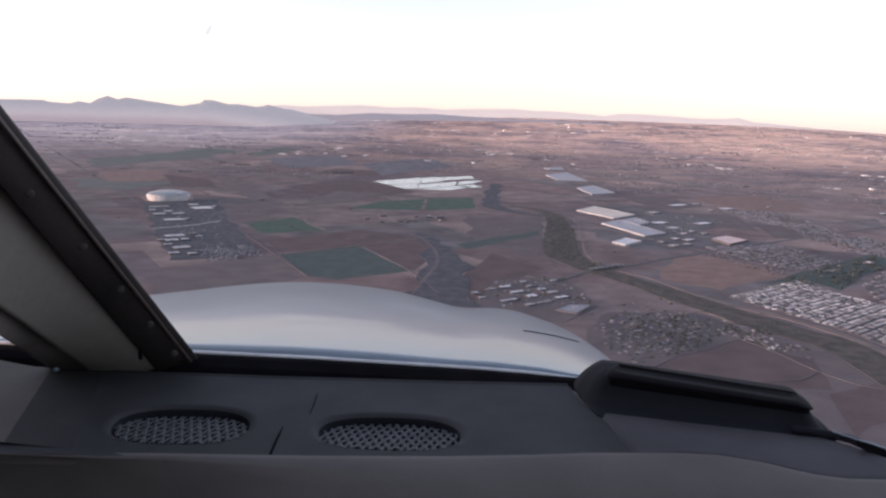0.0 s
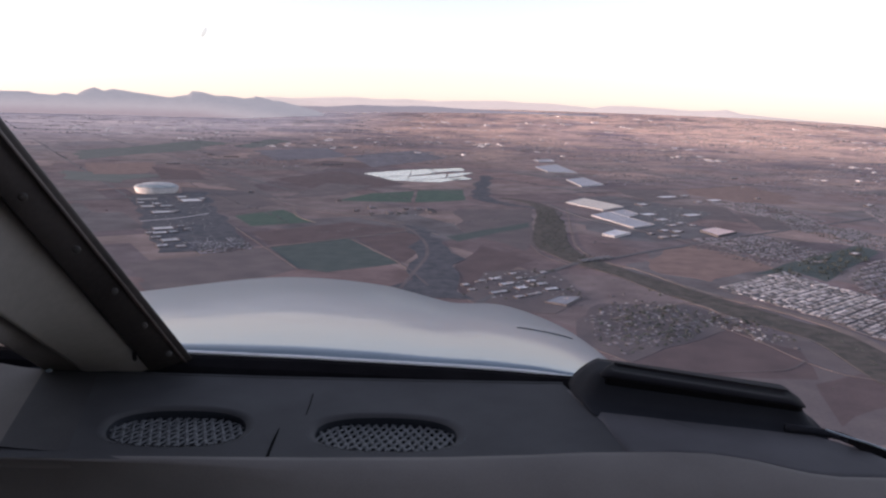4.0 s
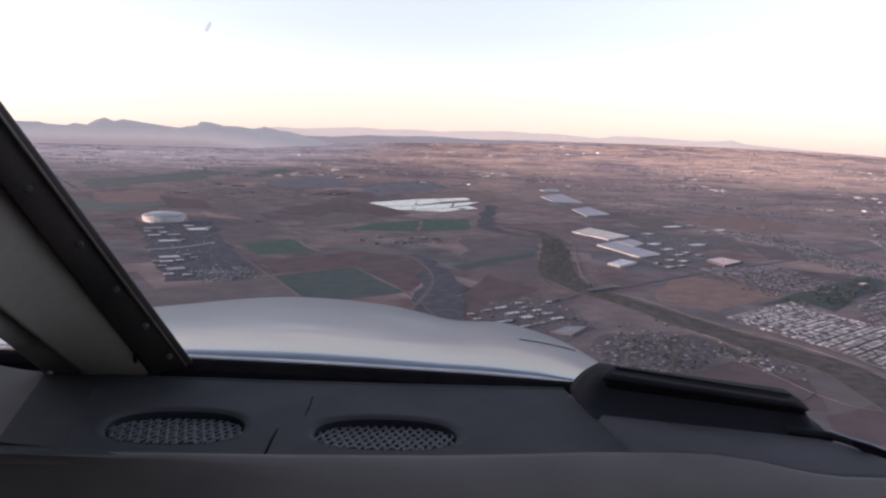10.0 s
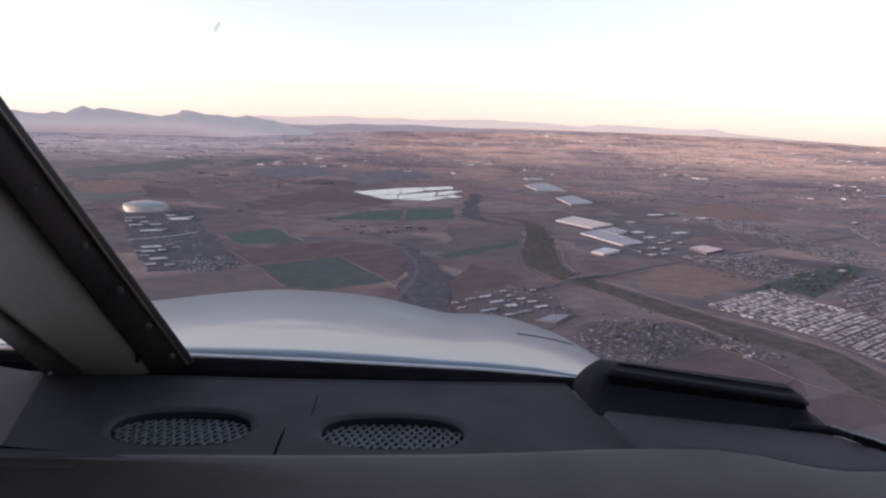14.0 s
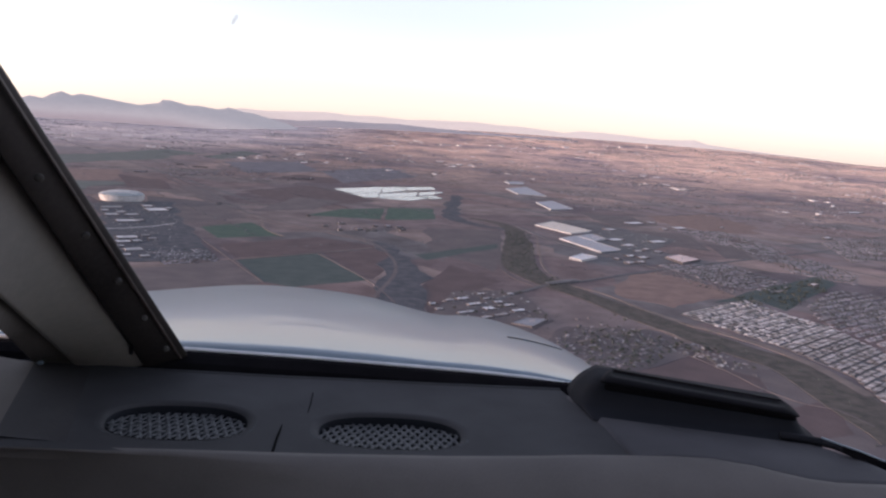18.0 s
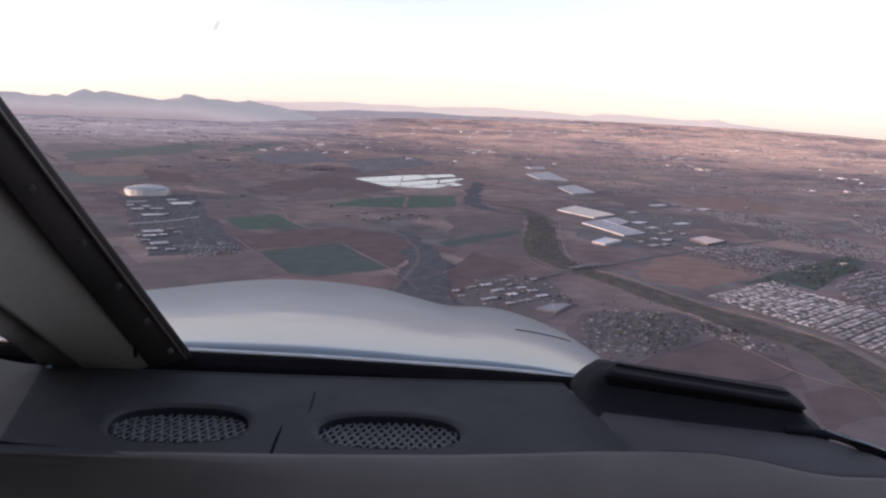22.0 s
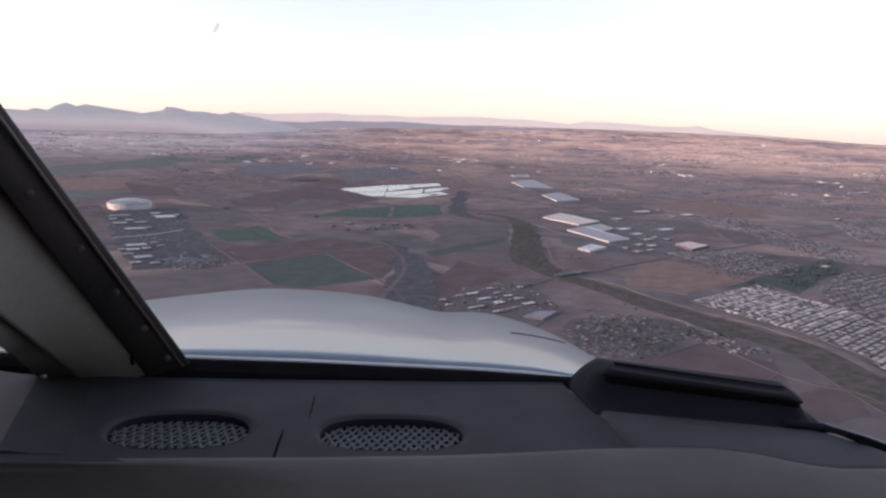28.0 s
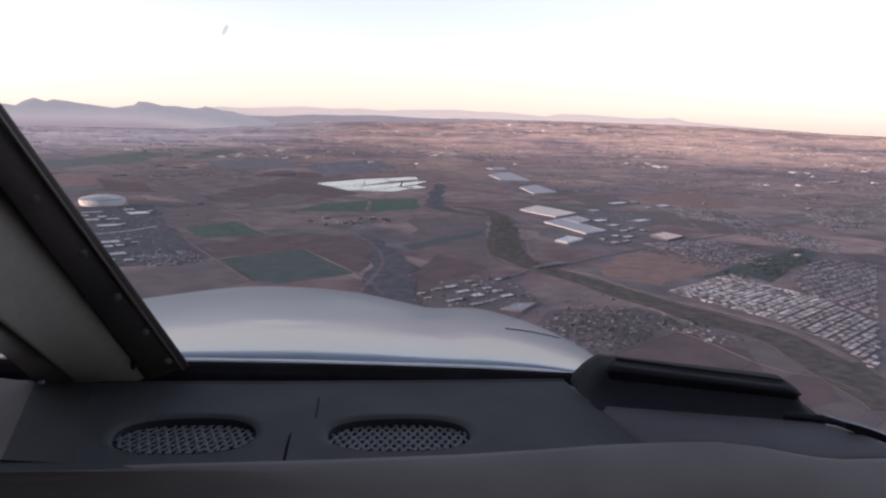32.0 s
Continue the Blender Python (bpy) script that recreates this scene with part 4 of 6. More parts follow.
flat_building("school_block", rect(*(35.8, 241.3), 5.9, 5.9 * 0.46, GRID), 0.32, M_ROOF_WHITE, M_WALL, "white flat-roofed school block on dark grounds", "school", "school blocks", True)
flat_building("school_block", rect(*(16.8, 233.9), 7.4, 7.4 * 0.2875, GRID), 0.32, M_ROOF_WHITE, M_WALL, "white flat-roofed school block on dark grounds", "school", "school blocks", True)
flat_building("school_block", rect(*(23.4, 228.7), 4.7, 4.7 * 0.46, GRID), 0.32, M_ROOF_WHITE, M_WALL, "white flat-roofed school block on dark grounds", "school", "school blocks", True)
flat_building("school_block", rect(*(28.8, 233.2), 6.6, 6.6 * 0.23, GRID), 0.32, M_ROOF_WHITE, M_WALL, "white flat-roofed school block on dark grounds", "school", "school blocks", True)
flat_building("school_block", rect(*(11.3, 249.6), 4.2, 4.2 * 0.46, GRID), 0.32, M_ROOF_WHITE, M_WALL, "white flat-roofed school block on dark grounds", "school", "school blocks", True)
flat_building("school_block", rect(*(5.1, 242.7), 3.2, 3.2 * 0.69, GRID), 0.32, M_ROOF_WHITE, M_WALL, "white flat-roofed school block on dark grounds", "school", "school blocks", True)
flat_building("school_block", rect(*(35.9, 267.5), 3.5, 3.5 * 0.69, GRID), 0.32, M_ROOF_WHITE, M_WALL, "white flat-roofed school block on dark grounds", "school", "school blocks", True)
flat_building("school_block", rect(*(23.8, 263.6), 3.5, 3.5 * 0.575, GRID), 0.32, M_ROOF_WHITE, M_WALL, "white flat-roofed school block on dark grounds", "school", "school blocks", True)
flat_building("school_block", rect(*(7.4, 235.7), 3.5, 3.5 * 0.46, GRID), 0.32, M_ROOF_WHITE, M_WALL, "white flat-roofed school block on dark grounds", "school", "school blocks", True)
flat_building("school_hall", [(31.0, 222.5), (37.0, 230.6), (44.8, 230.9), (37.6, 219.2)], 0.45, M_ROOF_DARK, M_WALL, "large grey-roofed school hall with sunlit end wall", "school", "")
flat_building("stadium_annex", rect(*(-196.2, 438.7), 12.0, 12.0 * 0.665, GRID), 0.5, M_ROOF_PALE, M_WALL, "pale flat-roofed hall beside the stadium", "hall", "halls beside the stadium", False)
flat_building("stadium_annex", rect(*(-182.0, 406.7), 7.2, 7.2 * 1.14, GRID), 0.5, M_ROOF_PALE, M_WALL, "pale flat-roofed hall beside the stadium", "hall", "halls beside the stadium", False)
flat_building("stadium_annex", rect(*(-172.5, 411.8), 7.4, 7.4 * 0.95, GRID), 0.5, M_ROOF_PALE, M_WALL, "pale flat-roofed hall beside the stadium", "hall", "halls beside the stadium", False)
flat_building("stadium_annex", rect(*(-164.4, 387.0), 11.8, 11.8 * 0.665, GRID), 0.5, M_ROOF_PALE, M_WALL, "pale flat-roofed hall beside the stadium", "hall", "halls beside the stadium", False)
flat_building("stadium_annex", rect(*(-168.9, 440.6), 12.2, 12.2 * 1.14, GRID), 0.5, M_ROOF_PALE, M_WALL, "pale flat-roofed hall beside the stadium", "hall", "halls beside the stadium", False)
flat_building("stadium_annex", rect(*(-142.5, 334.7), 9.3, 9.3 * 0.76, GRID), 0.5, M_ROOF_PALE, M_WALL, "pale flat-roofed hall beside the stadium", "hall", "halls beside the stadium", True)
flat_building("stadium_annex", rect(*(-127.1, 305.3), 7.3, 7.3 * 0.95, GRID), 0.5, M_ROOF_PALE, M_WALL, "pale flat-roofed hall beside the stadium", "hall", "halls beside the stadium", True)
flat_building("stadium_annex", rect(*(-136.9, 342.9), 3.8, 3.8 * 0.95, GRID), 0.5, M_ROOF_PALE, M_WALL, "pale flat-roofed hall beside the stadium", "hall", "halls beside the stadium", True)
flat_building("stadium_annex", rect(*(-117.0, 292.4), 4.1, 4.1 * 0.95, GRID), 0.5, M_ROOF_PALE, M_WALL, "pale flat-roofed hall beside the stadium", "hall", "halls beside the stadium", True)
flat_building("stadium_annex", rect(*(-135.8, 310.8), 4.3, 4.3 * 0.95, GRID), 0.5, M_ROOF_PALE, M_WALL, "pale flat-roofed hall beside the stadium", "hall", "halls beside the stadium", True)
flat_building("stadium_annex", rect(*(-193.1, 422.3), 4.0, 4.0 * 1.52, GRID), 0.5, M_ROOF_PALE, M_WALL, "pale flat-roofed hall beside the stadium", "hall", "halls beside the stadium", False)
flat_building("stadium_annex", rect(*(-182.3, 419.8), 4.6, 4.6 * 1.33, GRID), 0.5, M_ROOF_PALE, M_WALL, "pale flat-roofed hall beside the stadium", "hall", "halls beside the stadium", False)
flat_building("stadium_annex", rect(*(-160.4, 392.7), 4.9, 4.9 * 1.14, GRID), 0.5, M_ROOF_PALE, M_WALL, "pale flat-roofed hall beside the stadium", "hall", "halls beside the stadium", False)
flat_building("stadium_annex", rect(*(-180.5, 455.6), 6.3, 6.3 * 1.33, GRID), 0.5, M_ROOF_PALE, M_WALL, "pale flat-roofed hall beside the stadium", "hall", "halls beside the stadium", False)
flat_building("stadium_annex", rect(*(-165.3, 450.7), 3.8, 3.8 * 1.71, GRID), 0.5, M_ROOF_PALE, M_WALL, "pale flat-roofed hall beside the stadium", "hall", "halls beside the stadium", False)
flat_building("stadium_annex", rect(*(-138.9, 322.4), 6.3, 6.3 * 0.95, GRID), 0.5, M_ROOF_PALE, M_WALL, "pale flat-roofed hall beside the stadium", "hall", "halls beside the stadium", True)
flat_building("stadium_annex", rect(*(-134.2, 326.5), 4.1, 4.1 * 1.33, GRID), 0.5, M_ROOF_PALE, M_WALL, "pale flat-roofed hall beside the stadium", "hall", "halls beside the stadium", True)
flat_building("stadium_annex", rect(*(-130.7, 335.6), 3.8, 3.8 * 1.14, GRID), 0.5, M_ROOF_PALE, M_WALL, "pale flat-roofed hall beside the stadium", "hall", "halls beside the stadium", True)
flat_building("stadium_annex", rect(*(-125.1, 292.1), 4.5, 4.5 * 1.14, GRID), 0.5, M_ROOF_PALE, M_WALL, "pale flat-roofed hall beside the stadium", "hall", "halls beside the stadium", True)
flat_building("stadium_annex", rect(*(-143.8, 321.3), 2.7, 2.7 * 1.52, GRID), 0.5, M_ROOF_PALE, M_WALL, "pale flat-roofed hall beside the stadium", "hall", "halls beside the stadium", True)
flat_building("farm_building", rect(*(-294.3, 723.0), 13.1, 13.1 * 0.3, GRID), 0.8, M_ROOF_WHITE, M_WALL, "lone pale-roofed building on the plain", "building", "buildings on the plain", False)
flat_building("farm_building", rect(*(-306.0, 870.8), 8.2, 8.2 * 0.4, GRID), 0.8, M_ROOF_WHITE, M_WALL, "lone pale-roofed building on the plain", "building", "buildings on the plain", False)
flat_building("farm_building", rect(*(-274.4, 853.7), 16.2, 16.2 * 0.15, GRID), 0.8, M_ROOF_WHITE, M_WALL, "lone pale-roofed building on the plain", "building", "buildings on the plain", False)
flat_building("farm_building", rect(*(-138.6, 783.4), 26.1, 26.1 * 0.12, GRID), 0.8, M_ROOF_WHITE, M_WALL, "lone pale-roofed building on the plain", "building", "buildings on the plain", False)
flat_building("farm_building", rect(*(-51.9, 436.0), 5.0, 5.0 * 0.5, GRID), 0.8, M_ROOF_WHITE, M_WALL, "lone pale-roofed building on the plain", "building", "buildings on the plain", False)
flat_building("farm_building", rect(*(-59.8, 420.8), 3.4, 3.4 * 0.5, GRID), 0.8, M_ROOF_WHITE, M_WALL, "lone pale-roofed building on the plain", "building", "buildings on the plain", False)
flat_building("farm_building", rect(*(-49.3, 408.7), 2.7, 2.7 * 0.7, GRID), 0.8, M_ROOF_WHITE, M_WALL, "lone pale-roofed building on the plain", "building", "buildings on the plain", False)
flat_building("farm_building", rect(*(-38.6, 416.2), 4.1, 4.1 * 0.6, GRID), 0.8, M_ROOF_WHITE, M_WALL, "lone pale-roofed building on the plain", "building", "buildings on the plain", False)
flat_building("farm_building", rect(*(-22.7, 438.2), 4.4, 4.4 * 0.5, GRID), 0.8, M_ROOF_WHITE, M_WALL, "lone pale-roofed building on the plain", "building", "buildings on the plain", False)
flat_building("farm_building", rect(*(-15.5, 437.4), 5.1, 5.1 * 0.4, GRID), 0.8, M_ROOF_WHITE, M_WALL, "lone pale-roofed building on the plain", "building", "buildings on the plain", False)
flat_building("farm_building", rect(*(-13.0, 427.7), 4.3, 4.3 * 0.4, GRID), 0.8, M_ROOF_WHITE, M_WALL, "lone pale-roofed building on the plain", "building", "buildings on the plain", False)
flat_building("farm_building", rect(*(-30.5, 436.2), 2.9, 2.9 * 0.6, GRID), 0.8, M_ROOF_WHITE, M_WALL, "lone pale-roofed building on the plain", "building", "buildings on the plain", False)
flat_building("farm_building", rect(*(28.0, 1532.2), 26.6, 26.6 * 0.3, GRID), 0.8, M_ROOF_WHITE, M_WALL, "lone pale-roofed building on the plain", "building", "buildings on the plain", False)
flat_building("farm_building", rect(*(57.8, 1469.4), 31.7, 31.7 * 0.3, GRID), 0.8, M_ROOF_WHITE, M_WALL, "lone pale-roofed building on the plain", "building", "buildings on the plain", False)
flat_building("farm_building", rect(*(428.7, 1129.0), 20.5, 20.5 * 0.3, GRID), 0.8, M_ROOF_WHITE, M_WALL, "lone pale-roofed building on the plain", "building", "buildings on the plain", False)
flat_building("farm_building", rect(*(312.1, 788.6), 11.3, 11.3 * 0.3, GRID), 0.8, M_ROOF_WHITE, M_WALL, "lone pale-roofed building on the plain", "building", "buildings on the plain", False)
flat_building("farm_building", rect(*(431.7, 759.5), 8.2, 8.2 * 0.5, GRID), 0.8, M_ROOF_WHITE, M_WALL, "lone pale-roofed building on the plain", "building", "buildings on the plain", False)
flat_building("farm_building", rect(*(327.8, 553.2), 10.0, 10.0 * 0.4, GRID), 0.8, M_ROOF_WHITE, M_WALL, "lone pale-roofed building on the plain", "building", "buildings on the plain", False)
flat_building("farm_building", rect(*(550.4, 881.3), 40.3, 40.3 * 0.25, GRID), 0.8, M_ROOF_WHITE, M_WALL, "lone pale-roofed building on the plain", "building", "buildings on the plain", False)
flat_building("farm_building", rect(*(249.8, 576.0), 5.6, 5.6 * 0.5, GRID), 0.8, M_ROOF_WHITE, M_WALL, "lone pale-roofed building on the plain", "building", "buildings on the plain", False)
flat_building("farm_building", rect(*(194.2, 332.7), 5.0, 5.0 * 0.6, GRID), 0.8, M_ROOF_WHITE, M_WALL, "lone pale-roofed building on the plain", "building", "buildings on the plain", True)
flat_building("farm_building", rect(*(-269.8, 1384.4), 18.2, 18.2 * 0.4, GRID), 0.8, M_ROOF_WHITE, M_WALL, "lone pale-roofed building on the plain", "building", "buildings on the plain", False)
flat_building("farm_building", rect(*(-561.0, 2443.5), 30.7, 30.7 * 0.5, GRID), 0.8, M_ROOF_WHITE, M_WALL, "lone pale-roofed building on the plain", "building", "buildings on the plain", False)
flat_building("farm_building", rect(*(-146.7, 497.0), 3.9, 3.9 * 0.5, GRID), 0.8, M_ROOF_WHITE, M_WALL, "lone pale-roofed building on the plain", "building", "buildings on the plain", False)
flat_building("farm_building", rect(*(-77.3, 463.7), 2.6, 2.6 * 0.6, GRID), 0.8, M_ROOF_WHITE, M_WALL, "lone pale-roofed building on the plain", "building", "buildings on the plain", False)


def stadium(at):
    """A domed arena: a ring of metal panels, a ledge, and a shallow domed roof with two truss ridges."""
    t = thing("stadium", "silver domed stadium with a pale roof beside open lots", "stadium", at=(*at, 0))
    n, rx, ry = 28, 14.2, 13.0
    bm = bmesh.new()
    loft(bm, [[(rx * f * math.cos(2 * math.pi * k / 56), ry * f * math.sin(2 * math.pi * k / 56), z) for k in range(56)] for f, z in ((0.95, 0), (0.97, 4.0))], True)
    part("bowl", bm, M_STADIUM, t)
    seg = bmesh.new()
    for k in range(n):
        a0, a1 = 2 * math.pi * (k + 0.06) / n, 2 * math.pi * (k + 0.94) / n
        bm = bmesh.new()
        rings = []
        for a in (a0, (a0 + a1) / 2, a1):
            rings.append([(rx * f * math.cos(a), ry * f * math.sin(a), z) for f, z in ((0.97, 0.7), (1.0, 0.8), (1.03, 4.0), (0.98, 4.2))])
        loft(bm, rings)
        part("wall_panel", bm, M_STADIUM, t)
    seg.free()
    bm = bmesh.new()
    prof = [(1.0, 4.1), (1.02, 4.3), (0.92, 4.75), (0.72, 5.4), (0.5, 5.95), (0.25, 6.35), (0.03, 6.5)]
    loft(bm, [[(rx * f * math.cos(2 * math.pi * k / 56), ry * f * math.sin(2 * math.pi * k / 56), z) for k in range(56)] for f, z in prof], True)
    part("roof", bm, M_STADIUM_ROOF, t, "pale domed fabric roof", True)
    for y in (-5.0, 5.0):
        bm = bmesh.new()
        tube(bm, [(x, y, 4.2 + 2.2 * math.sqrt(max(0, 1 - (x / 13.8) ** 2 - (y / 12.8) ** 2)) + 0.1) for x in np.linspace(-12, 12, 15)], 0.25, 6)
        part("roof_truss", bm, M_STADIUM, t)
    return t


stadium((-208.2, 481.0))


def house_kind(w, d, h, pitch, wing):
    """A small house: stuccoed walls, hip roof, window and garage door."""
    t = thing("house", "single-storey stucco house with a hipped tile roof", "house", "suburban houses")
    bm = box(bmesh.new(), (0, 0, 0), (w, d, h))
    if wing:
        box(bm, (w * 0.3, -d * 0.55, 0), (w * 0.4, d * 0.5, h))
    part("wall", bm, M_WALL, t)
    bm = bmesh.new()
    e, r = 0.12, w * 0.28
    base = [(-w / 2 - e, -d / 2 - e, h), (w / 2 + e, -d / 2 - e, h), (w / 2 + e, d / 2 + e, h), (-w / 2 - e, d / 2 + e, h)]
    v = [bm.verts.new(p) for p in base] + [bm.verts.new((-r, 0, h + pitch)), bm.verts.new((r, 0, h + pitch))]
    for f in ((0, 1, 5, 4), (1, 2, 5), (2, 3, 4, 5), (3, 0, 4), (3, 2, 1, 0)):
        bm.faces.new([v[i] for i in f])
    if wing:
        x0, x1, y0, y1 = w * 0.1 - e, w * 0.5 + e, -d * 0.8 - e, 0
        v = [bm.verts.new(p) for p in ((x0, y0, h), (x1, y0, h), (x1, y1, h), (x0, y1, h), ((x0 + x1) / 2, y0 + 0.3, h + pitch * 0.8), ((x0 + x1) / 2, y1, h + pitch * 0.8))]
        for f in ((0, 1, 4), (1, 2, 5, 4), (3, 0, 4, 5)):
            bm.faces.new([v[i] for i in f])
    part("roof", bm, M_ROOF_TILE, t)
    for x in (-0.25, 0.05):
        part("window", box(bmesh.new(), (x * w, -d / 2 - 0.01, h * 0.4), (0.28, 0.04, 0.2)), M_WINDOW, t)
    part("garage_door", box(bmesh.new(), (w * 0.3, (-d * 0.8 if wing else -d / 2) - 0.01, 0), (w * 0.26, 0.04, h * 0.75)), M_WALL_WHITE, t)
    return t


def home_kind(w, d):
    """A mobile home: long pale body, low gabled roof, carport awning and steps."""
    t = thing("mobile_home", "long white mobile home with a pale low-pitched roof", "mobile home", "mobile homes in the park")
    part("body", box(bmesh.new(), (0, 0, 0.06), (w, d, 0.30)), M_WALL, t)
    bm = bmesh.new()
    loft(bm, [[(x, -d / 2 - 0.05, 0.36), (x, 0, 0.48), (x, d / 2 + 0.05, 0.36), (x, d / 2 + 0.05, 0.33), (x, -d / 2 - 0.05, 0.33)] for x in (-w / 2 - 0.05, w / 2 + 0.05)], True)
    part("roof", bm, M_ROOF_HOME, t)
    bm = box(bmesh.new(), (w * 0.12, -d / 2 - 0.22, 0.29), (w * 0.45, 0.36, 0.04))
    for x in (-0.1, 0.34):
        box(bm, (w * x, -d / 2 - 0.36, 0), (0.05, 0.05, 0.3))
    part("awning", bm, M_ROOF_HOME, t)
    part("window", box(bmesh.new(), (-w * 0.3, -d / 2 - 0.005, 0.17), (0.3, 0.03, 0.12)), M_WINDOW, t)
    return t


def tree_kind(h, spread, seed):
    """A desert tree: a tapered trunk with three limbs and a ragged crown of many small clumps."""
    rr = random.Random(seed)
    t = thing("tree", "dark green desert tree with a ragged crown", "tree", "trees among the houses")
    bm = bmesh.new()
    loft(bm, [[(r * math.cos(2 * math.pi * k / 6), r * math.sin(2 * math.pi * k / 6), z) for k in range(6)] for r, z in ((0.07, 0), (0.05, h * 0.25), (0.035, h * 0.5))], True)
    for k in range(3):
        a = 2 * math.pi * (k + rr.random() * 0.4) / 3
        tube(bm, [(0, 0, h * 0.35), (0.2 * spread * math.cos(a), 0.2 * spread * math.sin(a), h * 0.6)], 0.025, 5)
    part("trunk", bm, M_TRUNK, t)
    c = Stuff()
    for _ in range(26):
        a, q = rr.uniform(0, 2 * math.pi), spread * 0.5 * math.sqrt(rr.random())
        c.bush(q * math.cos(a), q * math.sin(a), h * rr.uniform(0.35, 0.72), spread * rr.uniform(0.10, 0.22), h * rr.uniform(0.15, 0.3), rr)
    me = bpy.data.meshes.new("crown")
    me.from_pydata(c.v, [], c.f)
    me.materials.append(M_TREE)
    crown = new("crown", me)
    crown.parent = t
    return t


def inside(p, pts):
    x, y = p
    hit = False
    for (x0, y0), (x1, y1) in zip(pts, pts[1:] + pts[:1]):
        if (y0 > y) != (y1 > y) and x < (x1 - x0) * (y - y0) / (y1 - y0) + x0:
            hit = not hit
    return hit


def lattice(pts, du, dv, turn):
    """Places on a turned lattice inside an outline."""
    u, v = Vector((math.cos(turn), math.sin(turn))), Vector((-math.sin(turn), math.cos(turn)))
    c = sum((Vector(p) for p in pts), Vector((0, 0))) / len(pts)
    r = max((Vector(p) - c).length for p in pts)
    out = []
    for i in range(-int(r / du) - 1, int(r / du) + 2):
        for j in range(-int(r / dv) - 1, int(r / dv) + 2):
            q = c + u * (i * du) + v * (j * dv)
            if inside(q, pts):
                out.append((q.x, q.y, i, j))
    return out


class Stuff:
    """Many small solids joined in one mesh."""
    def __init__(self):
        self.v, self.f = [], []

    def box(self, x, y, z, w, d, h, turn):
        c, s, k = math.cos(turn), math.sin(turn), len(self.v)
        z += land_z(x, y)
        for zz in (z, z + h):
            for a, b in ((-w, -d), (w, -d), (w, d), (-w, d)):
                self.v.append((x + (a * c - b * s) / 2, y + (a * s + b * c) / 2, zz))
        self.f += [(k + 4, k + 5, k + 6, k + 7)] + [(k + i, k + (i + 1) % 4, k + 4 + (i + 1) % 4, k + 4 + i) for i in range(4)]

    def gable(self, x, y, w, d, h, p, turn):
        c, s, k = math.cos(turn), math.sin(turn), len(self.v)
        g = land_z(x, y)
        for a, b, zz in ((-w, -d, 0), (w, -d, 0), (w, d, 0), (-w, d, 0), (-w, -d, h), (w, -d, h), (w, d, h), (-w, d, h), (-w * 0.55, 0, h + p), (w * 0.55, 0, h + p)):
            self.v.append((x + (a * c - b * s) / 2, y + (a * s + b * c) / 2, zz + g))
        self.f += [(k + i, k + (i + 1) % 4, k + 4 + (i + 1) % 4, k + 4 + i) for i in range(4)]
        self.f += [(k + 4, k + 5, k + 9, k + 8), (k + 5, k + 6, k + 9), (k + 6, k + 7, k + 8, k + 9), (k + 7, k + 4, k + 8)]

    def bush(self, x, y, z, r, h, rng):
        k = len(self.v)
        z += land_z(x, y)
        for a in range(5):
            t = 2 * math.pi * (a + rng.random() * 0.5) / 5
            q = r * (0.7 + rng.random() * 0.5)
            self.v.append((x + q * math.cos(t), y + q * math.sin(t), z + h * (0.3 + rng.random() * 0.3)))
        self.v.append((x + r * 0.3 * (rng.random() - 0.5), y, z + h))
        self.v.append((x, y, z))
        for a in range(5):
            b = (a + 1) % 5
            self.f += [(k + a, k + b, k + 5), (k + b, k + a, k + 6)]

    def done(self, name, material, label, category):
        me = bpy.data.meshes.new(name)
        me.from_pydata(self.v, [], self.f)
        me.materials.append(material)
        return tagged(new(name, me), label, category, kind="stuff")


# mobile home park: double rows of homes with streets between
home = home_kind(1.45, 0.78)
PARK = [(98.3, 253.6), (137.9, 286.6), (145.9, 261.3), (153.9, 249.6), (153.1, 211.8), (121.7, 165.7), (126.3, 189.4), (118.7, 217.6), (108.3, 235.6)]
rng = random.Random(4)
plot("park_ground", PARK, M_ROAD, "dark paved ground of the mobile home park", "lot", 0.06)
row_u = (Vector((137.9, 286.6)) - Vector((98.3, 253.6))).normalized()
row_v = Vector((-row_u.y, row_u.x))
row_turn = math.atan2(row_u.y, row_u.x)
homes, more_homes = 0, Stuff()
for j in range(-60, 61):
    for i in range(-70, 71):
        q = Vector(PARK[0]) + row_u * (i * 1.62 + 0.3) + row_v * ((j // 2) * 4.5 + (j % 2) * 1.95 + 0.9)
        if not inside(q, PARK) or i % 23 == 0 or rng.random() < 0.10:
            continue
        q += Vector((rng.uniform(-0.12, 0.12), rng.uniform(-0.2, 0.2)))
        turn = row_turn + math.pi / 2 + rng.uniform(-0.05, 0.05)
        if homes < 300 and q.length < 330:
            m = pose(q.x, q.y, 0.16, 0, 0, math.degrees(turn))
            if homes == 0:
                home.matrix_basis = m
            else:
                copy_thing(home, m)
            homes += 1
        else:
            more_homes.gable(q.x, q.y, 1.5, 0.8, 0.5, 0.12, turn)
more_homes.done("mobile_home_rows", M_HOME_ROWS, "rows of pale mobile homes at the park's far side", "mobile homes")

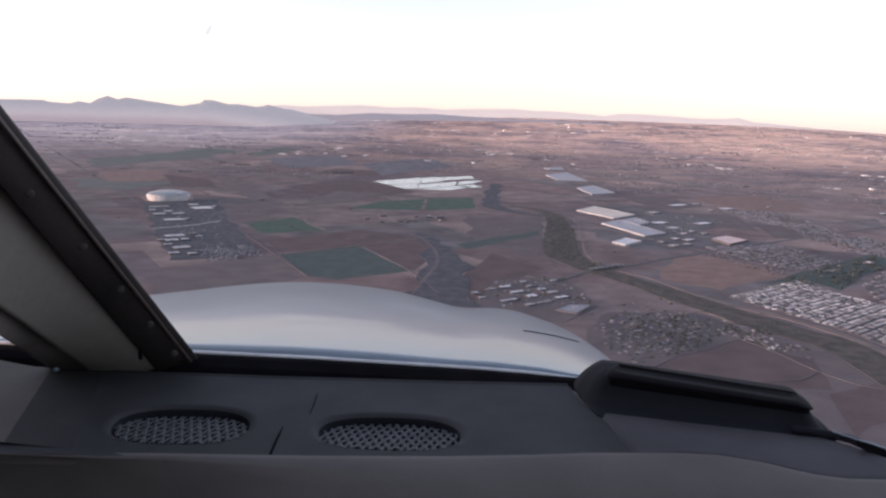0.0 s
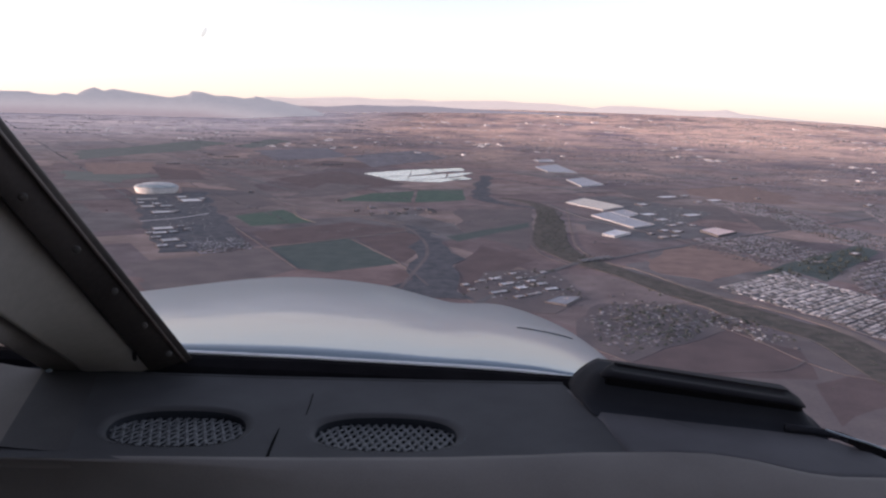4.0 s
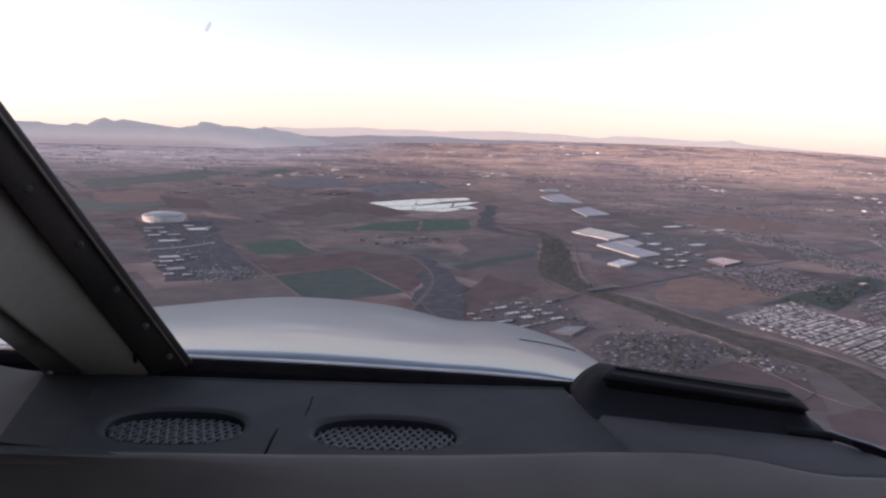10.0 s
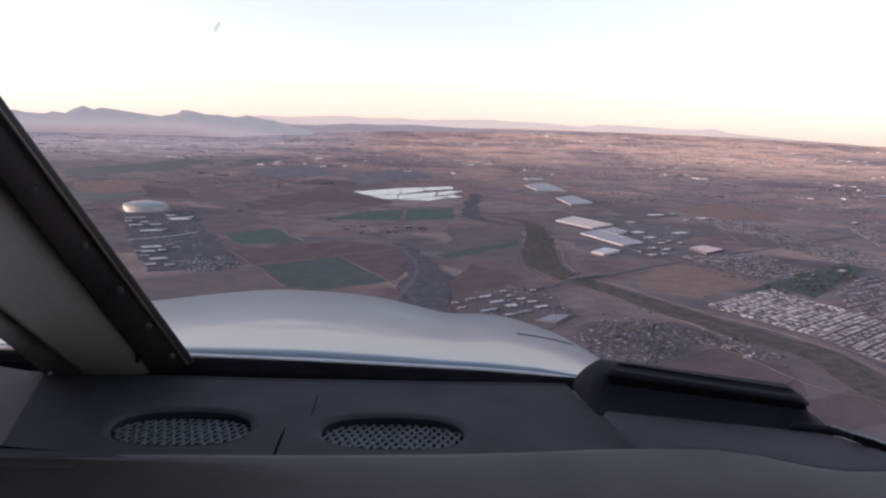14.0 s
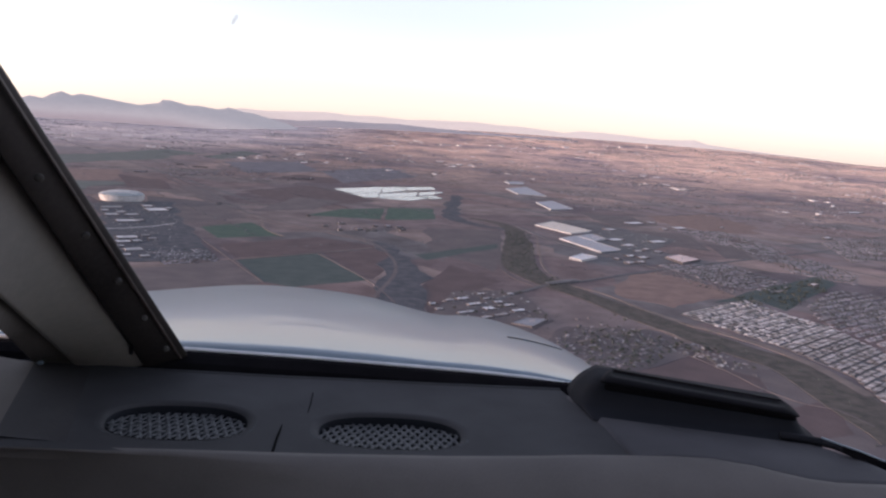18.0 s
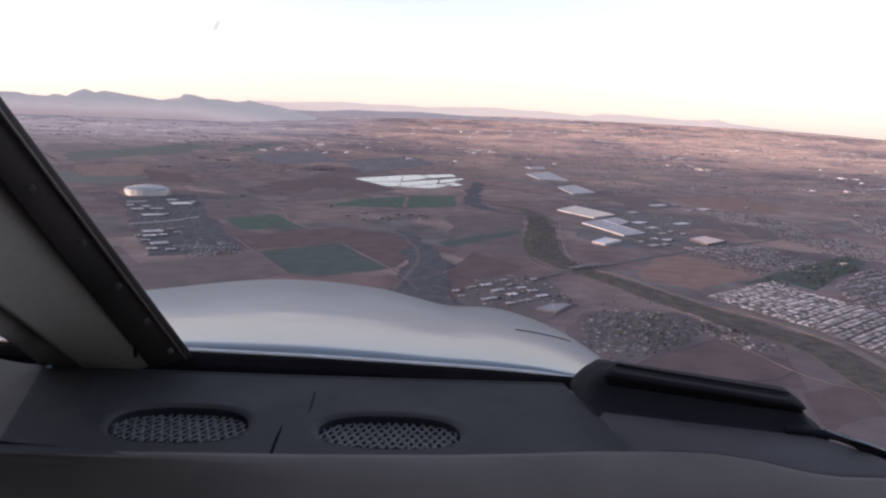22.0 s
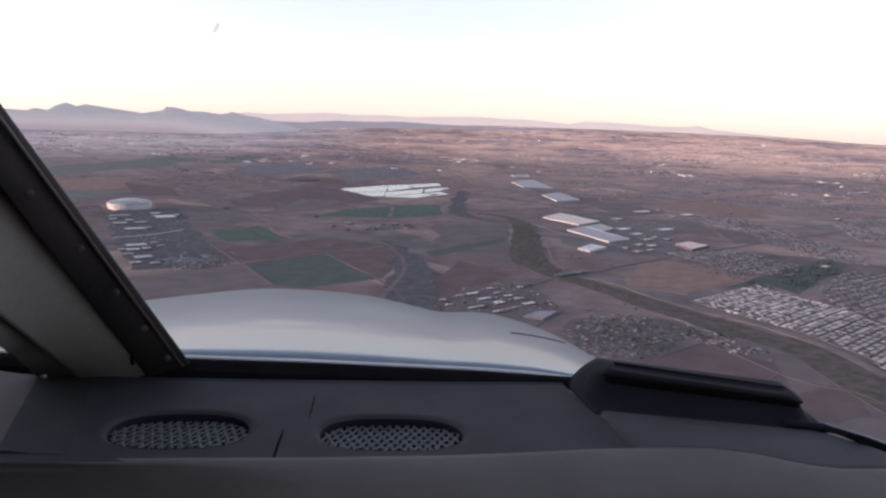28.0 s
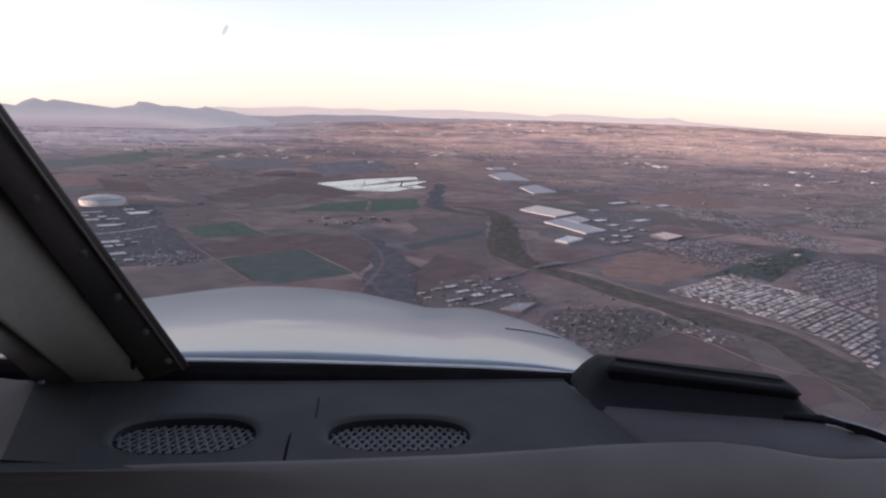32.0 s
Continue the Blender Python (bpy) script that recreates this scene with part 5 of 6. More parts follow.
# houses near the wash
kinds = [house_kind(1.35, 0.95, 0.24, 0.20, True), house_kind(1.2, 0.85, 0.23, 0.18, False), house_kind(1.5, 0.90, 0.25, 0.20, True)]
trees = Stuff()
used = set()
count = 0
for pts, du, dv, skip in (
        ([(40.6, 204.4), (52.6, 223.9), (76.3, 224.9), (83.8, 209.6), (64.7, 185.7), (45.8, 172.3), (40.7, 183.1)], 2.2, 2.4, 0.50),
        ([(76.0, 218.1), (92.2, 210.6), (99.5, 189.5), (94.2, 181.7), (85.5, 198.3)], 4.0, 4.0, 0.62),
        ([(52.3, 236.4), (72.0, 247.3), (80.5, 234.9), (63.7, 223.3), (52.6, 223.9)], 6.0, 6.0, 0.6),
        ([(115.0, 338.5), (166.8, 385.7), (177.8, 338.3), (134.4, 296.0)], 3.6, 3.6, 0.35)):
    for x, y, i, j in lattice(pts, du, dv, GRID):
        if rng.random() < skip:
            if rng.random() < 0.5:
                trees.bush(x + rng.uniform(-1, 1), y + rng.uniform(-1, 1), 0, rng.uniform(0.4, 0.8), rng.uniform(0.4, 0.8), rng)
            continue
        k = rng.randrange(3)
        m = pose(x + rng.uniform(-0.5, 0.5), y + rng.uniform(-0.5, 0.5), 0, 0, 0, math.degrees(GRID) + 90 * rng.randrange(4))
        if k not in used:
            kinds[k].matrix_basis = m
            used.add(k)
        else:
            copy_thing(kinds[k], m)
        if rng.random() < 0.35:
            trees.bush(x + rng.uniform(-2, 2), y + rng.uniform(-2, 2), 0, rng.uniform(0.3, 0.8), rng.uniform(0.5, 1.0), rng)

# single trees among the houses, in the park and along the wash
tree_kinds = [tree_kind(1.1, 1.0, 1), tree_kind(1.4, 1.3, 2), tree_kind(0.9, 1.1, 3)]
placed = [0, 0, 0]
for pts, n in (([(42.1, 207.6), (52.6, 223.9), (76.3, 224.9), (83.8, 209.6), (64.7, 185.7), (46.4, 174.5)], 40), ([(134.6, 288.2), (168.6, 320.1), (213.7, 357.0), (151.1, 276.2)], 40), ([(3.8, 226.1), (12.9, 265.8), (40.8, 275.4), (46.5, 231.8), (33.2, 219.4)], 24), ([(74.9, 214.7), (92.2, 210.6), (99.5, 189.5), (85.0, 197.2)], 20)):
    xs, ys = [p[0] for p in pts], [p[1] for p in pts]
    left = n
    while left:
        x, y = rng.uniform(min(xs), max(xs)), rng.uniform(min(ys), max(ys))
        if not inside((x, y), pts):
            continue
        left -= 1
        k = rng.randrange(3)
        m = pose(x, y, 0, 0, 0, rng.uniform(0, 360))
        if placed[k] == 0:
            tree_kinds[k].matrix_basis = m
        else:
            copy_thing(tree_kinds[k], m)
        placed[k] += 1

# estates too far to pick apart
estates = Stuff()
for pts, du, dv in (
        ([(125.0, 364.6), (170.3, 379.1), (182.3, 336.2), (167.2, 307.3), (142.9, 315.7)], 2.3, 2.9),
        ([(164.8, 284.4), (201.1, 325.7), (224.6, 316.8), (157.7, 218.5), (157.3, 239.1), (155.1, 259.0)], 2.4, 2.9),
        ([(194.9, 537.6), (239.8, 550.3), (242.6, 452.1), (216.8, 429.6), (200.5, 476.1)], 2.6, 3.4),
        ([(228.2, 513.1), (231.4, 437.5), (240.1, 397.1), (208.9, 364.2), (199.8, 408.5)], 2.4, 3.0),
        ([(207.3, 410.1), (243.3, 426.6), (242.5, 375.7), (222.3, 343.4), (201.8, 367.8)], 3.0, 3.6),
        ([(-119.5, 305.3), (-98.6, 319.7), (-86.0, 294.2), (-104.6, 278.6)], 4.2, 4.6),
        ([(305.7, 523.9), (384.8, 579.8), (320.6, 457.7), (269.5, 423.6)], 3.2, 4.0)):
    for x, y, i, j in lattice(pts, 1.75, 1.6, GRID + rng.choice((0.0, math.pi / 2))):
        if j % 3 == 2:   # the street between two rows of houses
            if rng.random() < 0.30:
                trees.bush(x + rng.uniform(-0.6, 0.6), y + rng.uniform(-0.6, 0.6), 0, rng.uniform(0.3, 0.7), rng.uniform(0.3, 0.7), rng)
            continue
        k = rng.random()
        if k < 0.14 or noise.noise((x * 0.05, y * 0.05, 7.0)) > 0.42:
            if k < 0.10:
                trees.bush(x, y, 0, rng.uniform(0.4, 0.9), rng.uniform(0.4, 0.8), rng)
            continue
        estates.gable(x + rng.uniform(-0.15, 0.15), y + rng.uniform(-0.15, 0.15), rng.uniform(1.1, 1.5), rng.uniform(0.85, 1.15), 0.22, 0.18, GRID + rng.randrange(2) * math.pi / 2)
        if rng.random() < 0.35:
            trees.bush(x + rng.uniform(-0.9, 0.9), y + rng.uniform(-0.9, 0.9), 0, rng.uniform(0.25, 0.6), rng.uniform(0.3, 0.6), rng)
estates.done("housing_estates", M_TOWN, "dense estates of small grey and tan roofs", "houses")

# the far town across the plain
roofs, pale, woods = Stuff(), Stuff(), Stuff()
for _ in range(1500):
    az, r = radians(rng.uniform(-38, 42)), 820 + 3500 * rng.random() ** 0.62
    cx, cy = r * math.sin(az), r * math.cos(az)
    bright = rng.random() < 0.3
    if az < 0.0 and r < 1050 or cx < -350 and rng.random() < 0.6:
        continue
    for _ in range(rng.randrange(8, 30)):
        u, v = rng.gauss(0, 24), rng.gauss(0, 9)
        if rng.random() < 0.5:
            u, v = v, u
        x, y = cx + u * math.cos(GRID) - v * math.sin(GRID), cy + u * math.sin(GRID) + v * math.cos(GRID)
        k = rng.random()
        if k < 0.50:
            roofs.gable(x, y, rng.uniform(2, 5), rng.uniform(1.5, 3), rng.uniform(0.5, 0.9), 0.4, GRID)
        elif k < (0.56 if bright else 0.512):
            far_size = 1 + r / 1800
            pale.box(x, y, 0, rng.uniform(2, 6) * far_size, rng.uniform(1.5, 4) * far_size, rng.uniform(0.8, 1.5), GRID + (math.pi / 2 if rng.random() < 0.4 else 0))
        else:
            woods.bush(x, y, 0, rng.uniform(0.8, 2.2) * (0.7 + r / 1500), rng.uniform(0.6, 1.3), rng)
# suburbs of the middle distance: small roofs under many trees
for _ in range(520):
    az, r = radians(rng.uniform(-20, 36)), 640 + 950 * rng.random()
    cx, cy = r * math.sin(az), r * math.cos(az)
    if noise.noise((cx / 170.0, cy / 170.0, 21.0)) < (-0.05 if az > 0.1 else 0.12) or -110 < cx < 40 and cy < 850 or 20 < cx < 150 and cy < 1050:
        continue
    for _ in range(rng.randrange(14, 30)):
        u, v = rng.gauss(0, 17), rng.gauss(0, 8)
        x, y = cx + u * math.cos(GRID) - v * math.sin(GRID), cy + u * math.sin(GRID) + v * math.cos(GRID)
        if rng.random() < 0.42:
            roofs.gable(x, y, rng.uniform(1.2, 2.6), rng.uniform(1.0, 1.8), rng.uniform(0.25, 0.5), 0.25, GRID + rng.choice((0.0, math.pi / 2)))
        else:
            woods.bush(x, y, 0, rng.uniform(0.6, 1.7), rng.uniform(0.4, 1.0), rng)
# larger pale halls far out, each a short cluster along the grid
FAR_HALLS = [(-954, 1702), (-843, 1560), (-691, 1337), (-823, 1660), (-686, 1429), (-767, 1828), (-768, 1906), (-783, 2046), (-776, 2164), (-980, 2151), (-890, 3157), (-530, 2333), (-749, 3576), (-558, 3640), (-456, 3760), (-269, 1380), (-293, 1137), (-147, 3593), (-72, 2932), (-132, 2332), (-243, 3006), (29, 1591), (58, 1492), (80, 1485), (87, 2739), (266, 2898), (412, 2940), (454, 2910), (701, 4092), (563, 3127), (500, 2490), (645, 2873), (923, 3550), (506, 1605), (527, 1591), (876, 2135), (1639, 3979), (1463, 3040), (1705, 3150), (1292, 2271), (435, 1142), (448, 1257), (622, 1081), (428, 810), (493, 3635), (188, 2606)]
for cx, cy in FAR_HALLS:
    r = math.hypot(cx, cy)
    k = r / 1000.0
    for _ in range(rng.randrange(2, 5)):
        pale.box(cx + rng.gauss(0, 9) * k, cy + rng.gauss(0, 14) * k, 0, rng.uniform(4, 11) * k, rng.uniform(3, 7) * k, rng.uniform(0.45, 0.95) * k ** 0.8, GRID + rng.choice((0.0, math.pi / 2)))
# tree belts and hedges along the section lines
for k in range(-30, 31):
    for turn in (GRID, GRID + math.pi / 2):
        u, v = Vector((math.cos(turn), math.sin(turn))), Vector((-math.sin(turn), math.cos(turn)))
        c = v * (k * 57.0 + 31.0 + rng.uniform(-4, 4))
        a = -2400.0
        while a < 2400.0:
            q = c + u * a
            r = q.length
            step = rng.uniform(1.5, 5.0) * (0.5 + r / 700.0)
            a += step
            if r < 330 or r > 2600 or q.x < -350 and r > 900 and k % 2 or q.y < 0.55 * abs(q.x) or noise.noise((q.x / 90.0, q.y / 90.0, 11.0 + k)) < 0.12:
                continue
            woods.bush(q.x + rng.gauss(0, 1.2), q.y + rng.gauss(0, 1.2), 0, rng.uniform(0.5, 1.3) * (0.6 + r / 1100), rng.uniform(0.35, 0.8) * (0.7 + r / 2200), rng)
# sheds, lorries and stored goods on the yards and round the houses
clutter = Stuff()
for pts, n in (([(85.4, 415.5), (114.1, 390.1), (150.1, 430.5), (177.0, 475.8), (157.3, 500.4), (126.6, 492.2)], 150), ([(46, 211), (64, 234), (79, 225), (81, 209), (60, 184), (44, 183)], 60), ([(84, 219), (92, 210), (98, 192), (88, 188), (78, 205)], 70), ([(4, 226), (13, 266), (41, 275), (46, 232), (33, 219)], 60), ([(-200, 450), (-160, 450), (-105, 300), (-130, 290)], 160), ([(-62, 440), (-10, 445), (-12, 415), (-60, 412)], 40)):
    xs, ys = [p[0] for p in pts], [p[1] for p in pts]
    while n:
        x, y = rng.uniform(min(xs), max(xs)), rng.uniform(min(ys), max(ys))
        if inside((x, y), pts):
            n -= 1
            clutter.box(x, y, 0.1, rng.uniform(0.3, 1.3), rng.uniform(0.25, 0.6), rng.uniform(0.12, 0.32), GRID + rng.choice((0.0, math.pi / 2)))
clutter.done("yard_clutter", M_CLUTTER, "small pale sheds, vehicles and stored goods", "clutter")
roofs.done("far_town", M_TOWN, "far town of low brown and grey roofs", "houses")
pale.done("far_pale_roofs", M_TOWN_PALE, "far pale roofs catching the evening light", "buildings")

# scrub along the wash and over open land
for _ in range(1900):
    az, r = radians(rng.uniform(-34, 40)), 150 + 800 * rng.random()
    x, y = r * math.sin(az), r * math.cos(az)
    if noise.noise((x * 0.012, y * 0.012, 4.0)) > 0.02 and not (az < 0.05 and r < 520):
        trees.bush(x, y, 0, rng.uniform(0.2, 0.6), rng.uniform(0.15, 0.45), rng)
for pts, n, big in (([(129.2, 284.1), (212.5, 360.0), (198.1, 325.2), (149.9, 274.0)], 160, 1.3), ([(54.3, 458.3), (71.9, 462.9), (56.0, 327.4), (67.0, 290.6), (58.4, 283.6), (40.7, 324.6)], 220, 0.8), ([(67.0, 290.6), (110.9, 212.9), (116.2, 173.1), (110.9, 164.6), (92.2, 210.6), (66.8, 269.3)], 130, 0.6), ([(25.3, 989.6), (58.4, 1008.3), (26.9, 513.9), (12.4, 527.9)], 40, 1.0), ([(-36.8, 426.7), (-30.5, 436.2), (-27.0, 411.9), (-33.4, 407.9)], 14, 0.9), ([(62.6, 234.0), (85.3, 216.0), (66.3, 185.9), (47.0, 183.8)], 60, 0.8)):
    xs, ys = [p[0] for p in pts], [p[1] for p in pts]
    for _ in range(n * 3):
        x, y = rng.uniform(min(xs), max(xs)), rng.uniform(min(ys), max(ys))
        if n and inside((x, y), pts):
            trees.bush(x, y, 0.05, rng.uniform(0.4, 1.0) * big, rng.uniform(0.5, 1.0) * big, rng)
trees.done("scrub_and_trees", M_TREE, "dark green desert trees and scrub", "trees")
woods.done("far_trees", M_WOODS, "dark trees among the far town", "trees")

# ---- aircraft ----
EYE = Vector((0, 0, 60.0))   # the pilot's eye; all cabin parts are given from it
plane = thing("aircraft_cabin", "small aircraft cabin seen from the pilot seat: dark dashboard, white nose", "aircraft", at=(0, 0, 60.0))


def dashboard():
    """Dashboard top with two oval wells cut through it, joint grooves, a rounded far edge, and the rolled lower panel."""
    z = -0.315
    near = [(-1.0, 0.598), (-0.60, 0.612), (-0.362, 0.6214), (-0.256, 0.627), (-0.116, 0.633), (0.016, 0.645), (0.102, 0.657), (0.16, 0.667), (0.25, 0.676), (0.2915, 0.676), (0.333, 0.665), (0.355, 0.653), (0.378, 0.643), (0.404, 0.638), (0.445, 0.640), (0.52, 0.640), (0.70, 0.632)]
    far = [(0.166, 0.862), (0.018, 0.853), (-0.20, 0.843), (-0.34, 0.840), (-1.0, 0.836)]
    wells = []
    for cx, cy, rx, ry, skew, lean in ((-0.2714, 0.6985, 0.0722, 0.0450, -0.009, 0.006), (-0.0468, 0.7040, 0.0762, 0.0420, -0.004, 0.004)):
        def oval(f, cx=cx, cy=cy, rx=rx, ry=ry, skew=skew, lean=lean):
            out = []
            for a in [2 * math.pi * k / 48 for k in range(48)]:
                c = math.copysign(abs(math.cos(a)) ** 0.78, math.cos(a))
                q = math.copysign(abs(math.sin(a)) ** 0.86, math.sin(a))
                out.append((cx + (rx * f + 0.006 * (f - 1) * 10) * c + skew * q, cy + (ry * f + 0.003 * (f - 1) * 10) * q + lean * c))
            return out
        wells.append((oval, cx, cy, rx, ry, skew, lean))
    bm = bmesh.new()
    outer = [(x, y - 0.004) for x, y in near[:8]] + [(0.2085, 0.672), (0.2000, 0.7496), (0.176, 0.822)] + far
    edges = []
    for loop in [outer] + [w[0](1.07) for w in wells]:
        vs = [bm.verts.new((x, y, z)) for x, y in loop]
        edges += [bm.edges.new((vs[i], vs[(i + 1) % len(vs)])) for i in range(len(vs))]
    bmesh.ops.triangle_fill(bm, use_beauty=True, use_dissolve=False, edges=edges)
    bmesh.ops.recalc_face_normals(bm, faces=bm.faces)
    top = part("dashboard_top", bm, M_DASH, plane, "dark blue-grey vinyl dashboard top")
    part("far_edge", tube(bmesh.new(), [(x, y, z - 0.0012) for x, y in far[::-1]], 0.0030, 10), M_DASH, top, "", True)
    part("joint", tube(bmesh.new(), [(-0.1618, 0.7015, z - 0.0016), (-0.1603, 0.6697, z - 0.0009), (-0.1574, 0.6322, z - 0.0007)], 0.0018, 8), M_DARK, top)
    part("joint", tube(bmesh.new(), [(-0.1447, 0.7959, z - 0.0004), (-0.1421, 0.7644, z - 0.0002), (-0.1407, 0.7366, z - 0.0006)], 0.0009, 6), M_DARK, top)
    for oval, cx, cy, rx, ry, skew, lean in wells:
        v = new("air_vent")
        v.empty_display_size = 0.1
        v.parent = plane
        bm = bmesh.new()
        loft(bm, [[(x, y, z + dz) for x, y in oval(f)] for f, dz in ((1.07, 0.0002), (1.045, -0.0002), (1.02, -0.0014), (1.0, -0.0040))], True, cap=False)
        part("rim", bm, M_DASH, v, "", True)
        # wall in the darker vinyl: the recess's shadow put into colour
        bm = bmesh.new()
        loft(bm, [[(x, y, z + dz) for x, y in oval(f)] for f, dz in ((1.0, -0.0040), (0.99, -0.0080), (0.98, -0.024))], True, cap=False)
        part("well", bm, M_HOOD, v, "inner wall of the vent, painted dark as shade", True)
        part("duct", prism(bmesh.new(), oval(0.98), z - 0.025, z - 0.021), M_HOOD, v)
        bm = bmesh.new()
        step, d0 = 0.0098, Vector((0.366, 0.930, 0))
        for sgn in (1, -1):
            d = Vector((d0.x, sgn * d0.y, 0))
            w = Vector((-d.y, d.x, 0)) * 0.0021
            for i in range(-12, 13):
                run = []
                for k in range(-26, 27):
                    q = k * 0.0021
                    x, y = cx + i * step + q * d.x, cy + q * d.y
                    b = (y - cy - lean * (x - cx) / rx) / ry
                    a = (x - cx - skew * b) / rx
                    if abs(a) ** 2.5 + abs(b) ** 2.3 < 0.97:
                        over = math.sin(q * d0.x / step * 2 * math.pi * 2 + (i % 2) * math.pi) * sgn
                        run.append(Vector((x, y, z - 0.0026 - 0.0050 * (b + 1) + 0.0005 * over)))
                if len(run) > 2:
                    loft(bm, [[q - w, q - w * 0.4 + Vector((0, 0, 0.0010)), q + w * 0.4 + Vector((0, 0, 0.0010)), q + w, q - Vector((0, 0, 0.0008))] for q in run], True)
        part("grille", bm, M_GRILLE, v, "grey woven wire mesh")
    # rolled lower panel across the whole width, its left end turned steeply down to put shade there
    rings = []
    for x, y in near:
        k = min(1.0, max(0.0, (-0.17 - x) / 0.15))
        prof = ((0.014, -0.002), (0.011, 0.0022), (0.003, 0.0020), (-0.012, -0.0004), (-0.026, -0.008), (-0.045, -0.024), (-0.065, -0.055), (-0.075, -0.10), (-0.078, -0.30))
        flat = 1 - 0.68 * min(1.0, max(0.0, (x - 0.05) / 0.25))   # the right part is flattened so it reads brighter
        prof = [(dy, dz * (flat if dz < -0.003 else 1)) for dy, dz in prof]
        rings.append([(x, y - 0.0085 + dy * (1 - 2.1 * k * (dy < 0)), z + dz * (1 + 5.5 * k * (dz < 0)) - 0.0028 * k * (dz > -0.003)) for dy, dz in prof])
    part("lower_panel", loft(bmesh.new(), rings), M_DASH_LOW, plane, "grey-brown vinyl lower panel", True)
    # added strip rising beside the left window: window light put into its colour, dimmer along its foot
    def lit_strip(us):
        rings = []
        for y in (0.632, 0.65, 0.68, 0.72, 0.76, 0.80, 0.832):
            x0 = -0.342 - 0.36 * (y - 0.60)
            rings.append([(x0 - 0.34 * u, y, z + 0.0003 + 0.085 * u ** 2.2) for u in us])
        return loft(bmesh.new(), rings)
    lit_part = part("window_sill", lit_strip((0.20, 0.25, 0.30, 0.37, 0.45, 0.65, 0.85, 1.0)), M_LIT_STRIP, plane, "added grey-brown strip, painted as window light on the dashboard", True)
    part("light_strip_edge", lit_strip((0.0, 0.05, 0.10, 0.15, 0.20)), M_HALF_LIT, lit_part, "", True)


def glareshield():
    """Padded hood over the instruments: a base panel, a concave face and a strip under a rolled top edge, both painted
    dark as shade.
    """
    z = -0.315
    base = [(0.2045, 0.672), (0.25, 0.680), (0.2915, 0.680), (0.333, 0.669), (0.355, 0.657), (0.378, 0.647), (0.404, 0.642), (0.445, 0.644), (0.512, 0.644), (0.485, 0.672), (0.472, 0.694), (0.460, 0.708), (0.449, 0.719), (0.438, 0.727), (0.42, 0.78), (0.185, 0.825), (0.1672, 0.842), (0.1695, 0.825), (0.1944, 0.7496)]
    rings = []
    c = Vector((0.31, 0.72))
    for f, dz in ((1.0, -0.010), (1.0, -0.0008), (0.985, 0.0008), (0.95, 0.0020), (0.90, 0.0026), (0.0, 0.0026)):
        rings.append([((c + (Vector(p) - c) * f).x, (c + (Vector(p) - c) * f).y, z + dz) for p in base])
    base = part("hood_base", loft(bmesh.new(), rings, True), M_BASE, plane, "blue-grey vinyl base panel of the hood", True)
    part("flange", tube(bmesh.new(), [(0.395, 0.738, -0.3075), (0.418, 0.735, -0.3085), (0.437, 0.731, -0.3090), (0.4500, 0.7245, -0.3095), (0.4560, 0.7195, -0.3105), (0.4650, 0.7110, -0.3122)], 0.0046, 10), M_HOOD, base, "", True)
    a, b = Vector((0.1850, 0.7985)), Vector((0.4370, 0.7500))
    along = (b - a).normalized()
    deep = Vector((-along.y, along.x))
    length = (b - a).length
    def level(k, o, dl, dr, depth=0.046):
        """One closed outline of the hood: height share k, swell o towards the pilot, drawn-in ends, run back by depth."""
        p, q = a + along * dl - deep * o, b - along * dr - deep * o
        r = 0.014
        skew = along * ((-0.62 * (1 - k) - 0.15 * k) if depth > 0.04 else 0.3)   # the left end runs out along the crease at its foot
        out = [p + (deep + skew) * depth, p + (deep + skew) * (depth - 0.012)]
        for n in range(7):
            t = math.pi / 2 * n / 6
            out.append(p + along * r * (1 - math.cos(t)) * 0.9 + (deep + skew) * r * (1 - math.sin(t)))
        out += [p.lerp(q, n / 24) for n in range(2, 23)]
        for n in range(7):
            t = math.pi / 2 * n / 6
            out.append(q - along * r * (1 - math.sin(t)) + deep * r * (1 - math.cos(t)))
        out += [q + deep * (depth - 0.012), q + deep * depth]
        ring = []
        for v in out:
            edge = 0.1667 + (0.8502 - v.y) * 0.2435   # the crease against the dashboard
            v = Vector((max(v.x, edge + 0.012 * k), v.y))
            u = min(1.0, max(0.0, (v - a).dot(along) / length))
            top = -0.2690 - 0.0150 * u - 0.010 * max(0.0, (u - 0.86) / 0.14) ** 2 - 0.006 * max(0.0, (0.12 - u) / 0.12) ** 2
            ring.append((v.x, v.y, z + 0.002 + k * (top - z - 0.002)))
        return ring
    face = [(-0.02, 0.034, -0.002, -0.006), (0.004, 0.029, -0.002, -0.005), (0.018, 0.023, -0.002, -0.004), (0.045, 0.016, -0.002, -0.002), (0.10, 0.009, -0.001, 0.002), (0.18, 0.005, 0.0, 0.005), (0.33, 0.002, 0.001, 0.008), (0.50, 0.0, 0.002, 0.011), (0.68, -0.001, 0.004, 0.014), (0.82, -0.002, 0.007, 0.017), (0.90, -0.004, 0.011, 0.021), (0.935, -0.006, 0.015, 0.025), (0.940, -0.009, 0.019, 0.029)]
    hood = part("hood", loft(bmesh.new(), [level(*f) for f in face], True), M_HOOD, plane, "padded glareshield hood, face painted dark as shade", True)
    # black strip added for the shadow below the lip
    lip_shade = [(0.58, -0.001, 0.014, 0.014), (0.63, 0.0012, 0.013, 0.014), (0.74, 0.0020, 0.014, 0.015), (0.82, 0.0018, 0.015, 0.016)]
